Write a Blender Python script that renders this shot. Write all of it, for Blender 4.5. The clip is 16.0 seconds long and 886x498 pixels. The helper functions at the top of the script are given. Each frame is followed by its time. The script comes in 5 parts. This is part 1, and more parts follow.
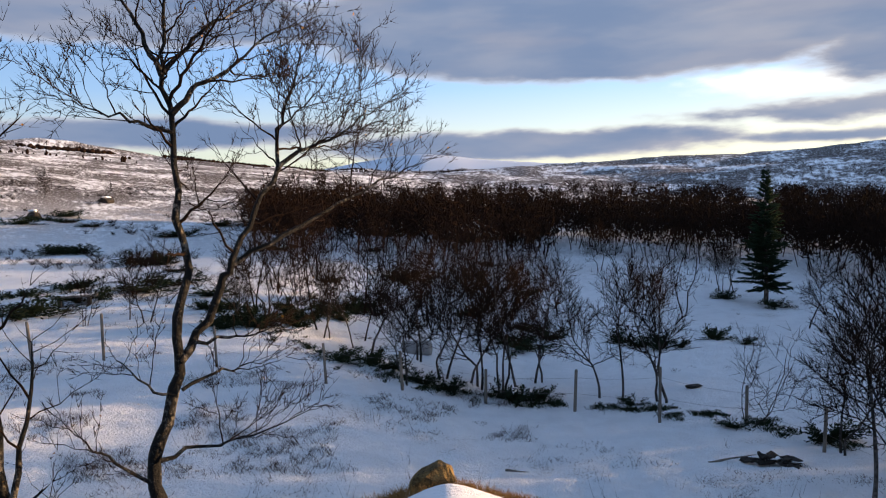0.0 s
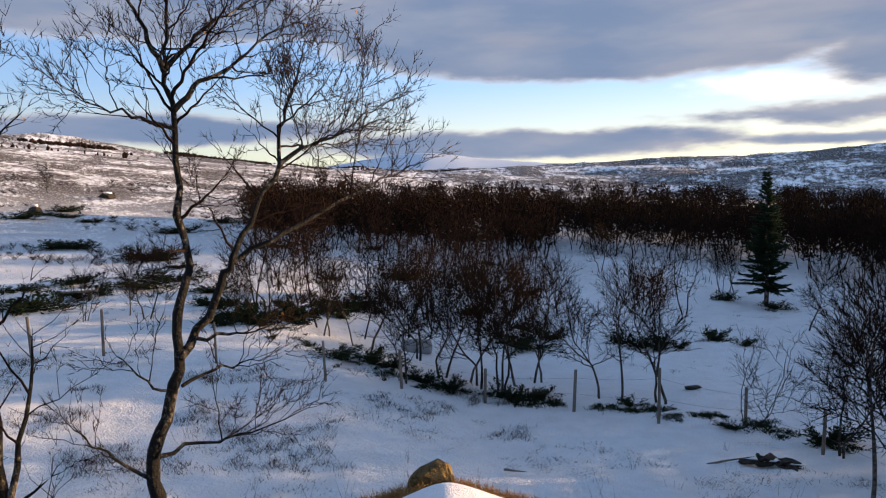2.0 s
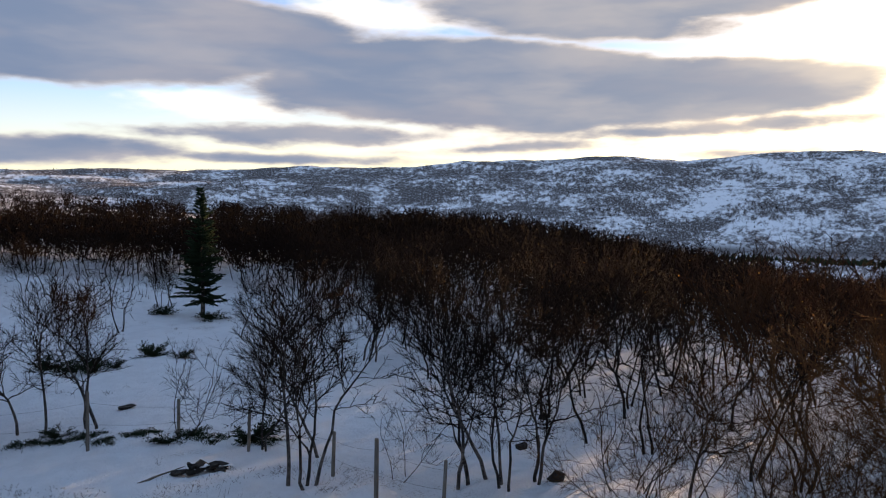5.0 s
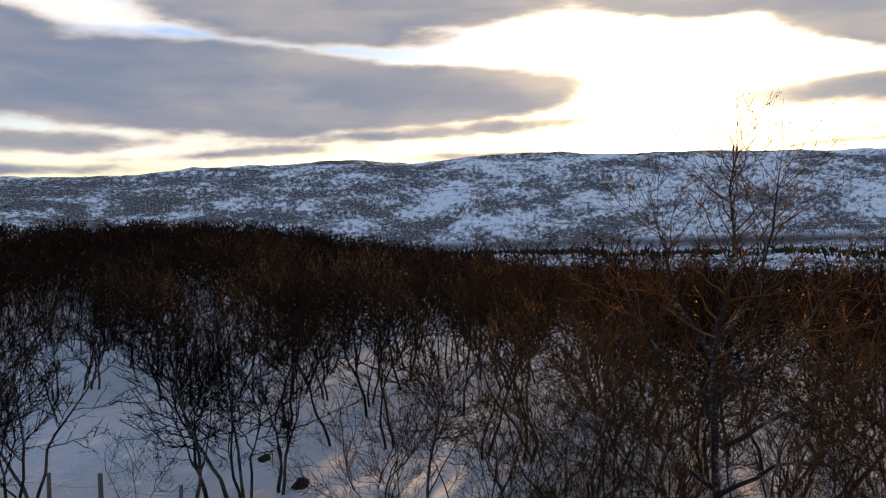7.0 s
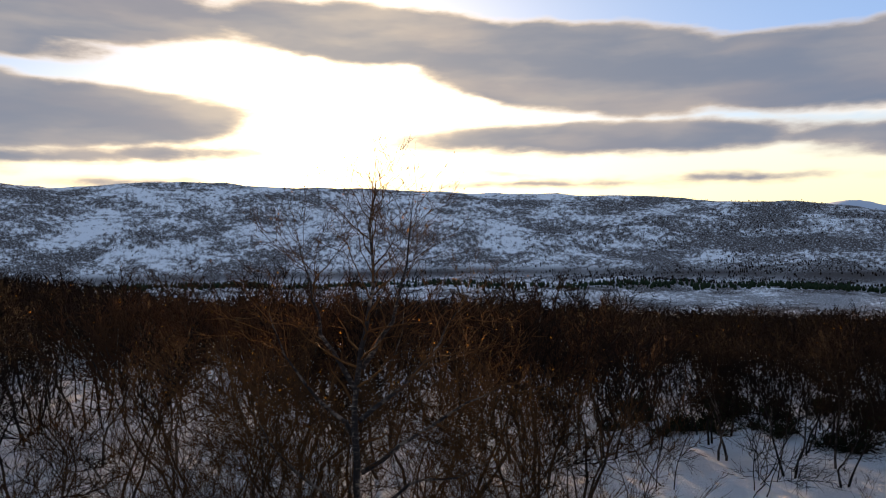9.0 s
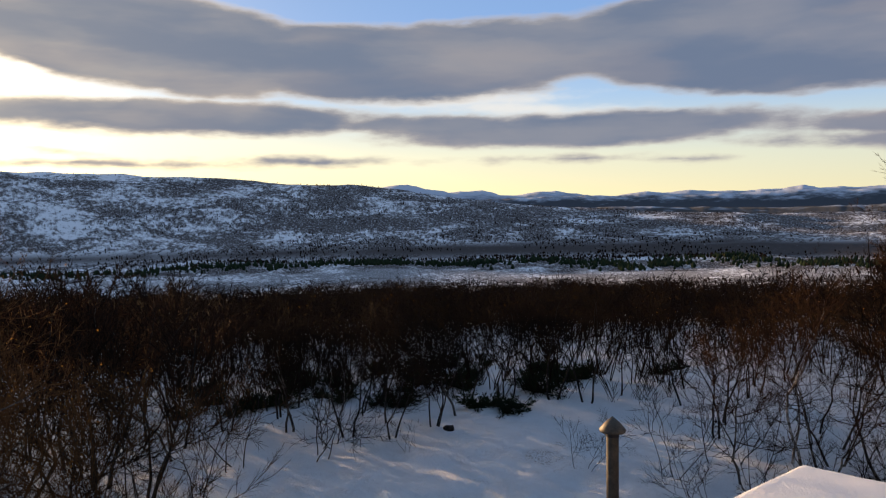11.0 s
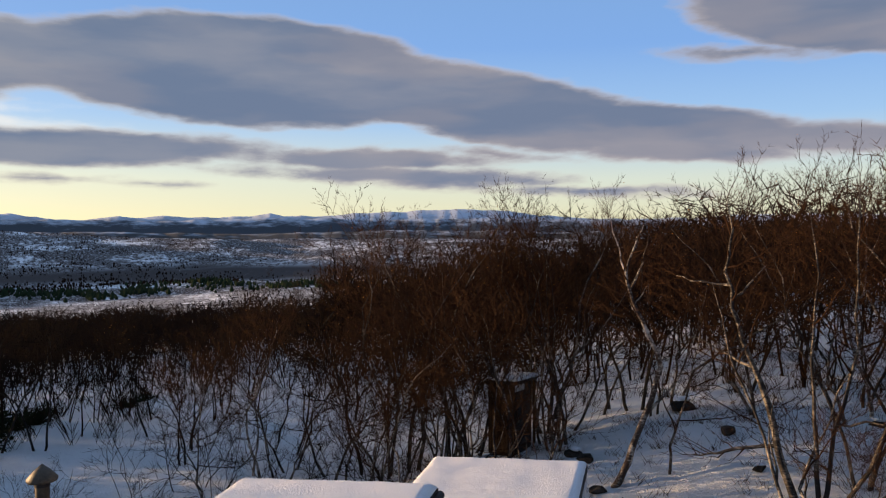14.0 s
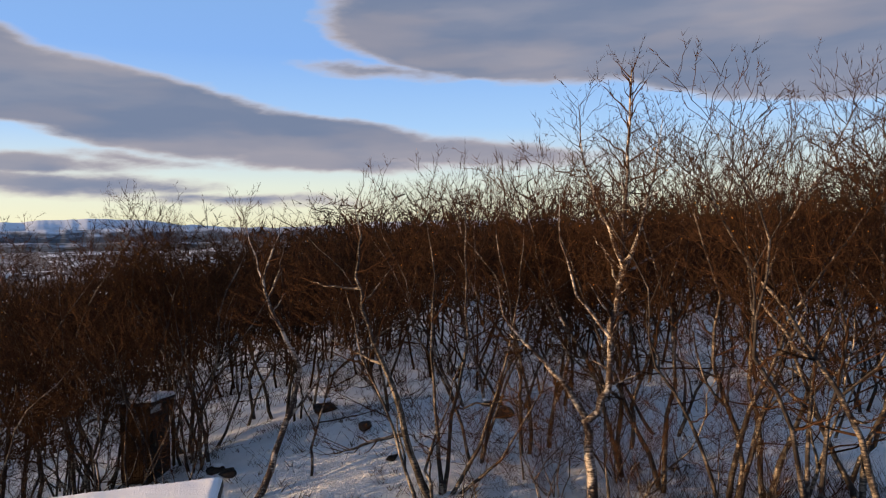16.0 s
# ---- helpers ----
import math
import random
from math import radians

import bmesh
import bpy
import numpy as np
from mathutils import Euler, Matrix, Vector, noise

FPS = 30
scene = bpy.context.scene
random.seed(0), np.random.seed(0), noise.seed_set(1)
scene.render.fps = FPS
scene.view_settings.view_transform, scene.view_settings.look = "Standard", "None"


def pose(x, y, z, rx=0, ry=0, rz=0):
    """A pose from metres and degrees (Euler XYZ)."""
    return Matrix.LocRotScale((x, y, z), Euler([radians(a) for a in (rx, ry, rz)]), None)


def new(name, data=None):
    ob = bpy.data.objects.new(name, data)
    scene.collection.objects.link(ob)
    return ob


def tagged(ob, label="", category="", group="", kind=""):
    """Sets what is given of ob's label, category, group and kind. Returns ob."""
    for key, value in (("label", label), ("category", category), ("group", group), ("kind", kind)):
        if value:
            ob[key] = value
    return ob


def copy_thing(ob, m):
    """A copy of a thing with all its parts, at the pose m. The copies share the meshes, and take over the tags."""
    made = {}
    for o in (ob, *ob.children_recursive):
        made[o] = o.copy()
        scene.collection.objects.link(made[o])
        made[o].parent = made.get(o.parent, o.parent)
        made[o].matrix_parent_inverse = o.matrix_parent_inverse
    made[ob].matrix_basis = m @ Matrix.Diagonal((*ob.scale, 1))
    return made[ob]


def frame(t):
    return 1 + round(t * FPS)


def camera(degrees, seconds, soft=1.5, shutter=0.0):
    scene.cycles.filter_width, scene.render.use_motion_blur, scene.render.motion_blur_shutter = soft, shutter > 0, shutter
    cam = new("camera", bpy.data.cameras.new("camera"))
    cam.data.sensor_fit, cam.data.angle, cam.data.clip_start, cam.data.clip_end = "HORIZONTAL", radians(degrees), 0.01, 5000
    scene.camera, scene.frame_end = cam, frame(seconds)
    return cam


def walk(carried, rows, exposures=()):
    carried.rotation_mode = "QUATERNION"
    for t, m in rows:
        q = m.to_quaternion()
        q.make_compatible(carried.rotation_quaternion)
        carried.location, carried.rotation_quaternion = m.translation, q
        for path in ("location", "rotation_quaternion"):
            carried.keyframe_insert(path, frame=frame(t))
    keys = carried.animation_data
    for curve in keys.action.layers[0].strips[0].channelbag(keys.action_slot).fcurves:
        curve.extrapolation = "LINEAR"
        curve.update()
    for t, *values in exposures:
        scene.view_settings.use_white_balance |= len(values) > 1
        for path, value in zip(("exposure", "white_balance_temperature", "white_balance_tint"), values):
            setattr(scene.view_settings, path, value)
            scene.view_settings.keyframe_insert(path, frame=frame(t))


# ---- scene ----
cam = camera(60.7, 16.0, 1.15)
# ---- camera: turning on the spot on a roof, held at arm's length ----
PIVOT = (0.0, 0.0, 6.2)
ARM = 0.5
PATH = [
    (0.0, -0.13, -4.12, 1.83), (0.5, -0.23, -5.01, 1.36), (1.0, -0.32, -4.6, 1.36), (1.5, -0.23, -4.38, 1.29),
    (2.0, -0.04, -4.2, 1.28), (2.5, -0.51, -3.96, 1.11), (3.0, -7.47, -3.64, 0.94), (3.5, -17.64, -3.62, -0.47),
    (4.0, -26.38, -3.78, -0.24), (4.5, -33.63, -3.38, 0.45), (5.0, -40.45, -3.56, -0.16), (5.2, -42.54, -3.42, -0.2),
    (7.3, -63.93, -3.32, 1.17), (7.5, -66.59, -3.06, 0.47), (8.0, -71.37, -3.22, 0.35), (8.5, -76.54, -3.65, 0.33),
    (9.0, -85.16, -1.55, 0.58), (9.5, -92.73, -2.33, 0.29), (10.0, -101.77, -1.83, 0.09), (10.2, -104.99, -2.14, 0.32),
    (12.3, -132.42, -1.92, 0.01), (12.5, -134.4, -1.42, -0.28), (13.0, -138.43, -2.05, -0.68), (13.5, -148.31, -1.8, 0.36),
    (14.0, -154.84, -1.62, 0.11), (14.5, -162.2, -0.65, 0.61), (15.0, -169.47, -0.76, 1.06), (15.5, -175.55, -0.71, 1.17),
    (16.0, -181.07, -1.26, 1.08),
]


def held(yaw, pitch, roll):
    a = radians(yaw)
    return pose(PIVOT[0] - ARM * math.sin(a), PIVOT[1] + ARM * math.cos(a), PIVOT[2], 90 + pitch, roll, yaw)


EXPOSURE = [(0.0, 1.5, 6050, 8), (4.0, 1.54, 6350, 9), (7.5, 1.34, 6750, 10), (8.5, 1.3, 6800, 10), (10.0, 1.05, 6550, 9), (13.0, 0.96, 6100, 7), (16.0, 1.16, 6100, 8)]
walk(cam, [(t, held(y, p, r)) for t, y, p, r in PATH], EXPOSURE)

# ---- light: low winter sun and broken cloud ----
SUN_AZ, SUN_EL = 77.0, 5.0        # degrees, clockwise from +y


def sun_vector():
    a, e = radians(SUN_AZ), radians(SUN_EL)
    return Vector((math.sin(a) * math.cos(e), math.cos(a) * math.cos(e), math.sin(e)))


sun = new("sun", bpy.data.lights.new("sun", "SUN"))
sun.data.energy, sun.data.angle, sun.data.color = 4.8, radians(0.6), (1.0, 0.62, 0.32)
sun.rotation_euler = sun_vector().to_track_quat("Z", "Y").to_euler()


class Nodes:
    """Small helper to write node trees."""

    def __init__(self, tree):
        self.t = tree
        tree.nodes.clear()

    def add(self, kind, *links, **values):
        n = self.t.nodes.new(kind)
        for k, v in values.items():
            setattr(n, k, v)
        for i, v in enumerate(links):
            if v is None:
                continue
            if isinstance(v, bpy.types.NodeSocket):
                self.t.links.new(v, n.inputs[i])
            else:
                n.inputs[i].default_value = v
        return n

    def math(self, op, a, b=None, c=None, clamp=False):
        return self.add("ShaderNodeMath", a, b, c, operation=op, use_clamp=clamp).outputs[0]

    def vec(self, op, a, b=None):
        n = self.add("ShaderNodeVectorMath", a, b, operation=op)
        return n.outputs["Value" if op in ("LENGTH", "DOT_PRODUCT") else "Vector"]

    def ramp(self, fac, a, b, lo=0.0, hi=1.0, smooth=True):
        n = self.add("ShaderNodeMapRange", fac, a, b, lo, hi, interpolation_type="SMOOTHSTEP" if smooth else "LINEAR")
        return n.outputs[0]

    def mix(self, fac, a, b, blend="MIX"):
        n = self.t.nodes.new("ShaderNodeMix")
        n.data_type, n.blend_type = "RGBA", blend
        for i, v in ((0, fac), (6, a), (7, b)):
            if isinstance(v, bpy.types.NodeSocket):
                self.t.links.new(v, n.inputs[i])
            else:
                n.inputs[i].default_value = (*v, 1) if isinstance(v, tuple) else v
        return n.outputs[2]

    def noise(self, vec, scale, detail=4.0, rough=0.5, out=0):
        n = self.add("ShaderNodeTexNoise", vec)
        n.inputs["Scale"].default_value, n.inputs["Detail"].default_value = scale, detail
        n.inputs["Roughness"].default_value = rough
        return n.outputs[out]


# Clouds as soft masses on the sky: azimuth, elevation, half width, half height, tilt (degrees)
CLOUDS_WEST = [
    (-21.2, 12.8, 13.5, 2.0, 0), (12.0, 12.0, 22.3, 3.3, -1.5), (-21.1, 4.9, 14.6, 1.0, 0), (12.3, 10.9, 18.9, 2.9, -0.4), (43.7, 8.6, 16.7, 3.3, -3.4),
    (28.5, 4.9, 9.9, 0.7, 0.3), (6.0, 3.5, 15.3, 1.1, -0.1), (28.7, 3.2, 9.3, 0.42, -0.5), (47.4, 4.1, 4.2, 0.43, 2.4), (50.2, 13.2, 10.0, 1.5, -4.4),
    (42.0, 8.6, 15.3, 2.75, 1.1), (58.8, 8.1, 11.9, 2.1, -2.3), (59.0, 5.3, 12.1, 0.5, 1.6), (45.1, 4.0, 6.8, 0.3, 1.9), (64.8, 3.3, 4.2, 0.38, -0.9),
]
CLOUDS_SUNWARD = [
    (55.8, 14.5, 15.8, 2.1, 1.6), (80.9, 14.2, 13.5, 2.1, -4.7), (98.2, 10.5, 7.9, 2.4, -8.1), (88.6, 6.5, 6.0, 0.8, 0.2), (91.7, 3.2, 4.9, 0.23, -0.2),
    (95.7, 11.7, 12.3, 3.2, -5.0), (111.2, 10.5, 15.7, 2.6, -1.4), (97.9, 6.5, 15.4, 1.16, -0.6), (119.4, 5.6, 7.6, 1.0, -1.4), (93.0, 3.2, 8.1, 0.25, 0.4),
    (107.3, 3.5, 4.6, 0.25, -0.4), (89.8, 3.9, 1.1, 0.17, -0.1), (64.2, 3.4, 4.7, 0.3, 0.6),
]
CLOUDS_EAST = [
    (117.8, 11.0, 17.2, 2.4, 1.5), (140.1, 11.2, 14.5, 3.75, -1.6), (159.3, 8.7, 11.9, 2.6, -9.3), (112.1, 6.1, 3.9, 0.64, -2.8), (127.7, 5.5, 13.5, 1.15, 0.7),
    (148.7, 5.1, 8.8, 0.75, -0.2), (151.5, 3.9, 10.3, 0.54, -1.7), (165.1, 2.6, 4.6, 0.27, -2.5), (109.3, 3.4, 2.4, 0.22, 0.9), (126.4, 3.4, 2.8, 0.17, -0.3),
    (134.0, 3.2, 1.7, 0.17, 0.2), (158.5, 5.5, 3.8, 0.32, -3.7), (163.5, 7.1, 6.1, 1.06, -11.2),
]
CLOUDS_SOUTH = [
    (155.3, 9.7, 11.6, 2.5, -5.9), (169.4, 7.4, 11.6, 1.7, -5.8), (182.1, 6.1, 9.5, 0.93, -3.7), (153.3, 5.1, 4.3, 0.34, 0.7), (155.4, 3.7, 6.5, 0.57, 0.1),
    (166.1, 2.7, 6.0, 0.29, -2.0), (186.2, 14.6, 13.0, 3.4, -4.6), (205.7, 12.9, 15.2, 4.1, -5.6), (176.1, 12.0, 4.2, 0.4, -3.8),
    (171.5, 5.7, 8.6, 0.9, -2.9), (250, 10, 30, 5, 0), (295, 13, 30, 4, 0),
]
CLOUDS_BRIGHT = [(24.5, 6.9, 6, 1.0, 0), (41, 4.4, 9, 0.9, 0), (35.5, 13.6, 7, 1.3, -4), (118, 8.0, 8, 0.8, 0), (124, 7.0, 9, 0.6, -3), (163, 9.6, 4, 0.5, -8)]

world = bpy.data.worlds.new("winter_sky")
scene.world = world
world.use_nodes = True
w = Nodes(world.node_tree)
sky = w.add("ShaderNodeTexSky", sky_type="NISHITA", sun_disc=False, sun_elevation=radians(SUN_EL),
            sun_rotation=radians(SUN_AZ), altitude=800.0, air_density=1.0, dust_density=1.2, ozone_density=1.5)
direction = w.add("ShaderNodeTexCoord").outputs["Generated"]
sep = w.add("ShaderNodeSeparateXYZ", direction)
az = w.math("DEGREES", w.math("ARCTAN2", sep.outputs[0], sep.outputs[1]))
az = w.math("ADD", az, w.math("MULTIPLY", w.math("LESS_THAN", az, -90.0), 360.0))
el = w.math("DEGREES", w.math("ARCSINE", sep.outputs[2]))
flat = w.add("ShaderNodeCombineXYZ", az, el, 0.0).outputs[0]
wide = w.vec("MULTIPLY", flat, (0.16, 0.55, 0.0))
swirl = w.vec("MULTIPLY", w.vec("SUBTRACT", w.noise(wide, 1.0, 4.0, 0.55, 1), (0.5, 0.5, 0.5)), (3.2, 1.1, 0.0))
bent = w.vec("ADD", flat, swirl)
puff = w.math("SUBTRACT", w.noise(w.vec("MULTIPLY", flat, (0.24, 0.75, 1.0)), 1.0, 6.0, 0.55), 0.5)
wisp = w.math("SUBTRACT", w.noise(w.vec("MULTIPLY", bent, (0.35, 2.4, 1.0)), 1.0, 5.0, 0.6), 0.5)


def cloud_field(clouds):
    """Depth inside the nearest cloud, in degrees from its rim."""
    total = None
    for a, e, hw, hh, tilt in clouds:
        m = w.add("ShaderNodeMapping", bent, (a, e, 0), (0, 0, radians(tilt)), (hw * 1.08, hh * 1.03, 1), vector_type="TEXTURE")
        d = w.math("MULTIPLY", w.math("SUBTRACT", 1.0, w.vec("LENGTH", m.outputs[0])), hh)
        total = d if total is None else w.math("SMOOTH_MAX", total, d, 0.18)
    return total


depth = w.math("SMOOTH_MAX", w.math("MAXIMUM", cloud_field(CLOUDS_WEST), cloud_field(CLOUDS_SUNWARD)),
               w.math("MAXIMUM", cloud_field(CLOUDS_EAST), cloud_field(CLOUDS_SOUTH)), 0.2)
# cloud sheet added above the view, to dim the light from overhead
dimming_sheet = w.math("SUBTRACT", w.math("MULTIPLY", w.math("MULTIPLY", w.ramp(el, 16.0, 23.0), w.ramp(el, 50.0, 26.0)), 1.6), 1.0)
depth = w.math("MAXIMUM", depth, dimming_sheet)
depth = w.math("ADD", depth, w.math("ADD", w.math("MULTIPLY", puff, 0.9), w.math("MULTIPLY", wisp, 0.16)))
bright = w.math("ADD", cloud_field(CLOUDS_BRIGHT), w.math("MULTIPLY", puff, 1.6))
cover = w.ramp(depth, -0.32, 0.24)
bright = w.math("MULTIPLY", w.ramp(bright, -0.3, 0.7), 0.8)
billow = w.noise(w.vec("MULTIPLY", bent, (0.07, 0.30, 1.0)), 1.0, 4.0, 0.5)
thick = w.ramp(depth, -0.42, 0.42)
thick = w.math("MULTIPLY", thick, w.ramp(billow, 0.72, 0.36, 0.80, 1.0))

toward = w.math("DEGREES", w.math("ARCCOSINE", w.vec("DOT_PRODUCT", direction, tuple(sun_vector()))))
near_sun = w.math("EXPONENT", w.math("MULTIPLY", toward, -1 / 7.0))
wide_sun = w.math("EXPONENT", w.math("MULTIPLY", toward, -1 / 30.0))
mid_sun = w.math("EXPONENT", w.math("MULTIPLY", toward, -1 / 55.0))
haze = w.math("EXPONENT", w.math("MULTIPLY", w.math("MAXIMUM", el, 0.0), -1 / 5.0))
SKY_GAIN = 0.8
ramp = w.add("ShaderNodeValToRGB", w.math("DIVIDE", el, 60.0))
stops = ((0.0, (9.5, 8.8, 5.8)), (0.06, (8.6, 9.0, 7.8)), (0.13, (4.6, 6.9, 10.2)), (0.22, (2.9, 5.1, 9.6)), (0.45, (2.8, 4.4, 7.2)), (1.0, (2.5, 3.8, 6.2)))
ramp.color_ramp.elements.remove(ramp.color_ramp.elements[1])
for k, (at, c) in enumerate(stops):
    e = ramp.color_ramp.elements[0] if k == 0 else ramp.color_ramp.elements.new(at)
    e.position, e.color = at, (*c, 1)
air = w.mix(1.0, sky.outputs[0], (SKY_GAIN, SKY_GAIN, SKY_GAIN), "MULTIPLY")


def times(value, colour):
    n = w.add("ShaderNodeVectorMath", colour, operation="SCALE")
    w.t.links.new(value, n.inputs["Scale"])
    return n.outputs[0]


clear = times(w.ramp(az, -40.0, 25.0, 0.72, 1.0), w.mix(0.75, air, ramp.outputs[0]))


glow = w.vec("ADD", times(near_sun, (36.0, 27.0, 14.0)), times(w.math("MULTIPLY", wide_sun, haze), (20.0, 13.5, 4.0)))
clear = w.vec("ADD", clear, glow)
away = w.math('MULTIPLY', w.ramp(toward, 40.0, 100.0), w.ramp(az, 100.0, 150.0))
lit = w.vec("ADD", w.vec("ADD", (4.7, 4.4, 4.6), times(away, (1.3, 0.6, 0.2))), w.vec("ADD", times(wide_sun, (4.5, 3.0, 1.2)), w.vec("ADD", times(mid_sun, (4.2, 2.6, 0.3)), times(near_sun, (26.0, 19.0, 10.0)))))
dark = w.vec("ADD", w.vec("ADD", (1.42, 1.92, 3.0), times(away, (0.30, 0.15, 0.0))), w.vec("ADD", times(wide_sun, (1.3, 0.9, 0.2)), times(near_sun, (4.0, 2.9, 1.5))))
blush = w.math("MULTIPLY", w.ramp(w.noise(w.vec("MULTIPLY", bent, (0.055, 0.26, 1.0)), 1.0, 3.0, 0.5), 0.47, 0.64), 0.34)
dark = w.mix(blush, dark, w.vec("ADD", (3.3, 3.0, 3.25), times(away, (0.9, 0.45, 0.1))))
cloud = w.mix(thick, lit, dark)
bright_cloud = w.vec("ADD", (9.5, 8.8, 8.0), times(near_sun, (26.0, 20.0, 12.0)))
ground_dim = w.ramp(el, -6.0, -1.0, 0.35, 1.0)
total_sky = times(ground_dim, w.mix(cover, w.mix(bright, clear, bright_cloud), cloud))
back = w.add("ShaderNodeBackground", total_sky, 0.05)
w.add("ShaderNodeOutputWorld", back.outputs[0])

# ---- materials ----


def material(name):
    m = bpy.data.materials.new(name)
    m.use_nodes = True
    n = Nodes(m.node_tree)
    n.bsdf = n.add("ShaderNodeBsdfPrincipled")
    n.add("ShaderNodeOutputMaterial", n.bsdf.outputs[0])
    n.pos = n.add("ShaderNodeTexCoord").outputs["Object"]
    n.world = n.add("ShaderNodeNewGeometry").outputs["Position"]
    return m, n


def finish(n, colour, rough=0.7, bump=None, strength=0.3, distance=0.02, metal=0.0):
    for key, v in (("Base Color", colour), ("Roughness", rough), ("Metallic", metal)):
        if isinstance(v, bpy.types.NodeSocket):
            n.t.links.new(v, n.bsdf.inputs[key])
        else:
            n.bsdf.inputs[key].default_value = (*v, 1) if isinstance(v, tuple) else v
    if bump is not None:
        b = n.add("ShaderNodeBump")
        b.inputs["Strength"].default_value, b.inputs["Distance"].default_value = strength, distance
        n.t.links.new(bump, b.inputs["Height"])
        n.t.links.new(b.outputs[0], n.bsdf.inputs["Normal"])


def snow_ground_material():
    m, n = material("snow_ground")
    uv = n.add("ShaderNodeUVMap", uv_map="polar").outputs[0]
    dist = n.vec("LENGTH", n.world)
    grain = n.noise(n.world, 2.2, 7.0, 0.66)
    fine = n.noise(n.world, 22.0, 4.0, 0.6)
    snow = n.mix(n.noise(n.world, 0.25, 4.0), (0.86, 0.88, 0.92), (0.93, 0.935, 0.945))
    # thin patches; the mottle also paints in the shading of small snow lumps
    thin = n.ramp(n.noise(n.world, 1.3, 6.0, 0.62), 0.36, 0.60, 0.94, 1.0)
    snow_near = n.mix(1.0, snow, n.add("ShaderNodeCombineXYZ", thin, thin, thin).outputs[0], "MULTIPLY")
    # straw and heather that pokes through the near snow
    heath_near = n.math("MULTIPLY", n.ramp(n.noise(n.world, 0.35, 5.0, 0.62), 0.56, 0.68), n.ramp(fine, 0.52, 0.62))
    near = n.mix(n.math("MULTIPLY", heath_near, 0.8), snow_near, (0.16, 0.12, 0.08))
    # heath, scrub and bare rock in streaks across the far slopes
    streak = n.noise(n.vec("MULTIPLY", uv, (2.6, 1.3, 1.0)), 1.0, 7.0, 0.66)
    patch = n.noise(n.vec("MULTIPLY", uv, (26.0, 6.0, 1.0)), 1.0, 9.0, 0.74)
    far_mask = n.math("ADD", n.math("MULTIPLY", streak, 0.52), n.math("MULTIPLY", patch, 0.58))
    fine_far = n.noise(n.vec("MULTIPLY", uv, (80.0, 16.0, 1.0)), 1.0, 4.0, 0.7)
    round_x = n.add("ShaderNodeSeparateXYZ", uv).outputs[0]
    # eastern hillside faces away from the sun: its shade put in as extra scrub
    far_mask = n.math("ADD", far_mask, n.math("MULTIPLY", n.ramp(round_x, 9.4, 11.5), 0.045))
    # left slope: heather patches, and its blue shade darkened in with them
    far_mask = n.math("ADD", far_mask, n.ramp(round_x, -0.4, -1.4, 0.0, 0.03))
    # northern hills: cloud shadow put into the colour as more scrub
    far_mask = n.math("ADD", far_mask, n.math("MULTIPLY", n.ramp(round_x, 7.0, 5.0, 0.0, 0.03), n.ramp(round_x, -0.6, 0.4)))
    broad = n.math("SUBTRACT", n.noise(n.vec("MULTIPLY", uv, (1.3, 0.7, 1.0)), 1.0, 3.0, 0.55), 0.5)
    far_mask = n.math("ADD", far_mask, n.math("MULTIPLY", broad, 0.22))
    far_mask = n.math("MULTIPLY", n.ramp(far_mask, 0.485, 0.60), n.ramp(fine_far, 0.30, 0.52, 0.35, 1.0))
    bank = n.math("ADD", dist, n.math("MULTIPLY", n.math("SUBTRACT", streak, 0.5), 260.0))
    meadow = n.math("MULTIPLY", n.ramp(bank, 335.0, 355.0), n.ramp(bank, 425.0, 400.0))
    far_mask = n.math("MULTIPLY", far_mask, n.math("SUBTRACT", 1.0, n.math("MULTIPLY", meadow, 0.25)))
    scrub = n.mix(patch, (0.035, 0.031, 0.033), (0.10, 0.078, 0.066))
    height = n.add("ShaderNodeSeparateXYZ", n.world).outputs[2]
    valley = n.math("MULTIPLY", n.ramp(dist, 540.0, 640.0), n.ramp(height, -25.0, -31.0))
    far_mask = n.math("MAXIMUM", far_mask, n.math("MULTIPLY", valley, n.ramp(patch, 0.66, 0.60)))
    far = n.mix(n.math("MULTIPLY", far_mask, 0.96), snow, scrub)
    colour = n.mix(n.ramp(dist, 36.0, 130.0), near, far)
    # wooded plain and snowy tops at the edge of sight, distance haze tinted in blue
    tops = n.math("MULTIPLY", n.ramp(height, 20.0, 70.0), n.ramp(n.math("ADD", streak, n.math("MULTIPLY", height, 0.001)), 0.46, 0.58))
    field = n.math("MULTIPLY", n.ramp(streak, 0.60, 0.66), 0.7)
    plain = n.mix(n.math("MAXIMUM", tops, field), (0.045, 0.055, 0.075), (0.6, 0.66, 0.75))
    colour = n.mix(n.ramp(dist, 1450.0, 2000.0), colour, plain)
    bump = n.math("ADD", grain, n.math("MULTIPLY", fine, 0.35))
    n.bsdf.inputs["Specular IOR Level"].default_value = 0.0
    finish(n, colour, 0.9, bump, 1.0, 0.28)
    return m


def snow_material(name, tint=(0.86, 0.86, 0.88)):
    m, n = material(name)
    g = n.noise(n.pos, 40.0, 6.0, 0.65)
    big = n.noise(n.pos, 3.0, 3.0)
    finish(n, n.mix(big, tuple(c * 0.94 for c in tint), tint), 0.6, n.math("ADD", g, n.math("MULTIPLY", big, 1.5)), 0.8, 0.035)
    return m


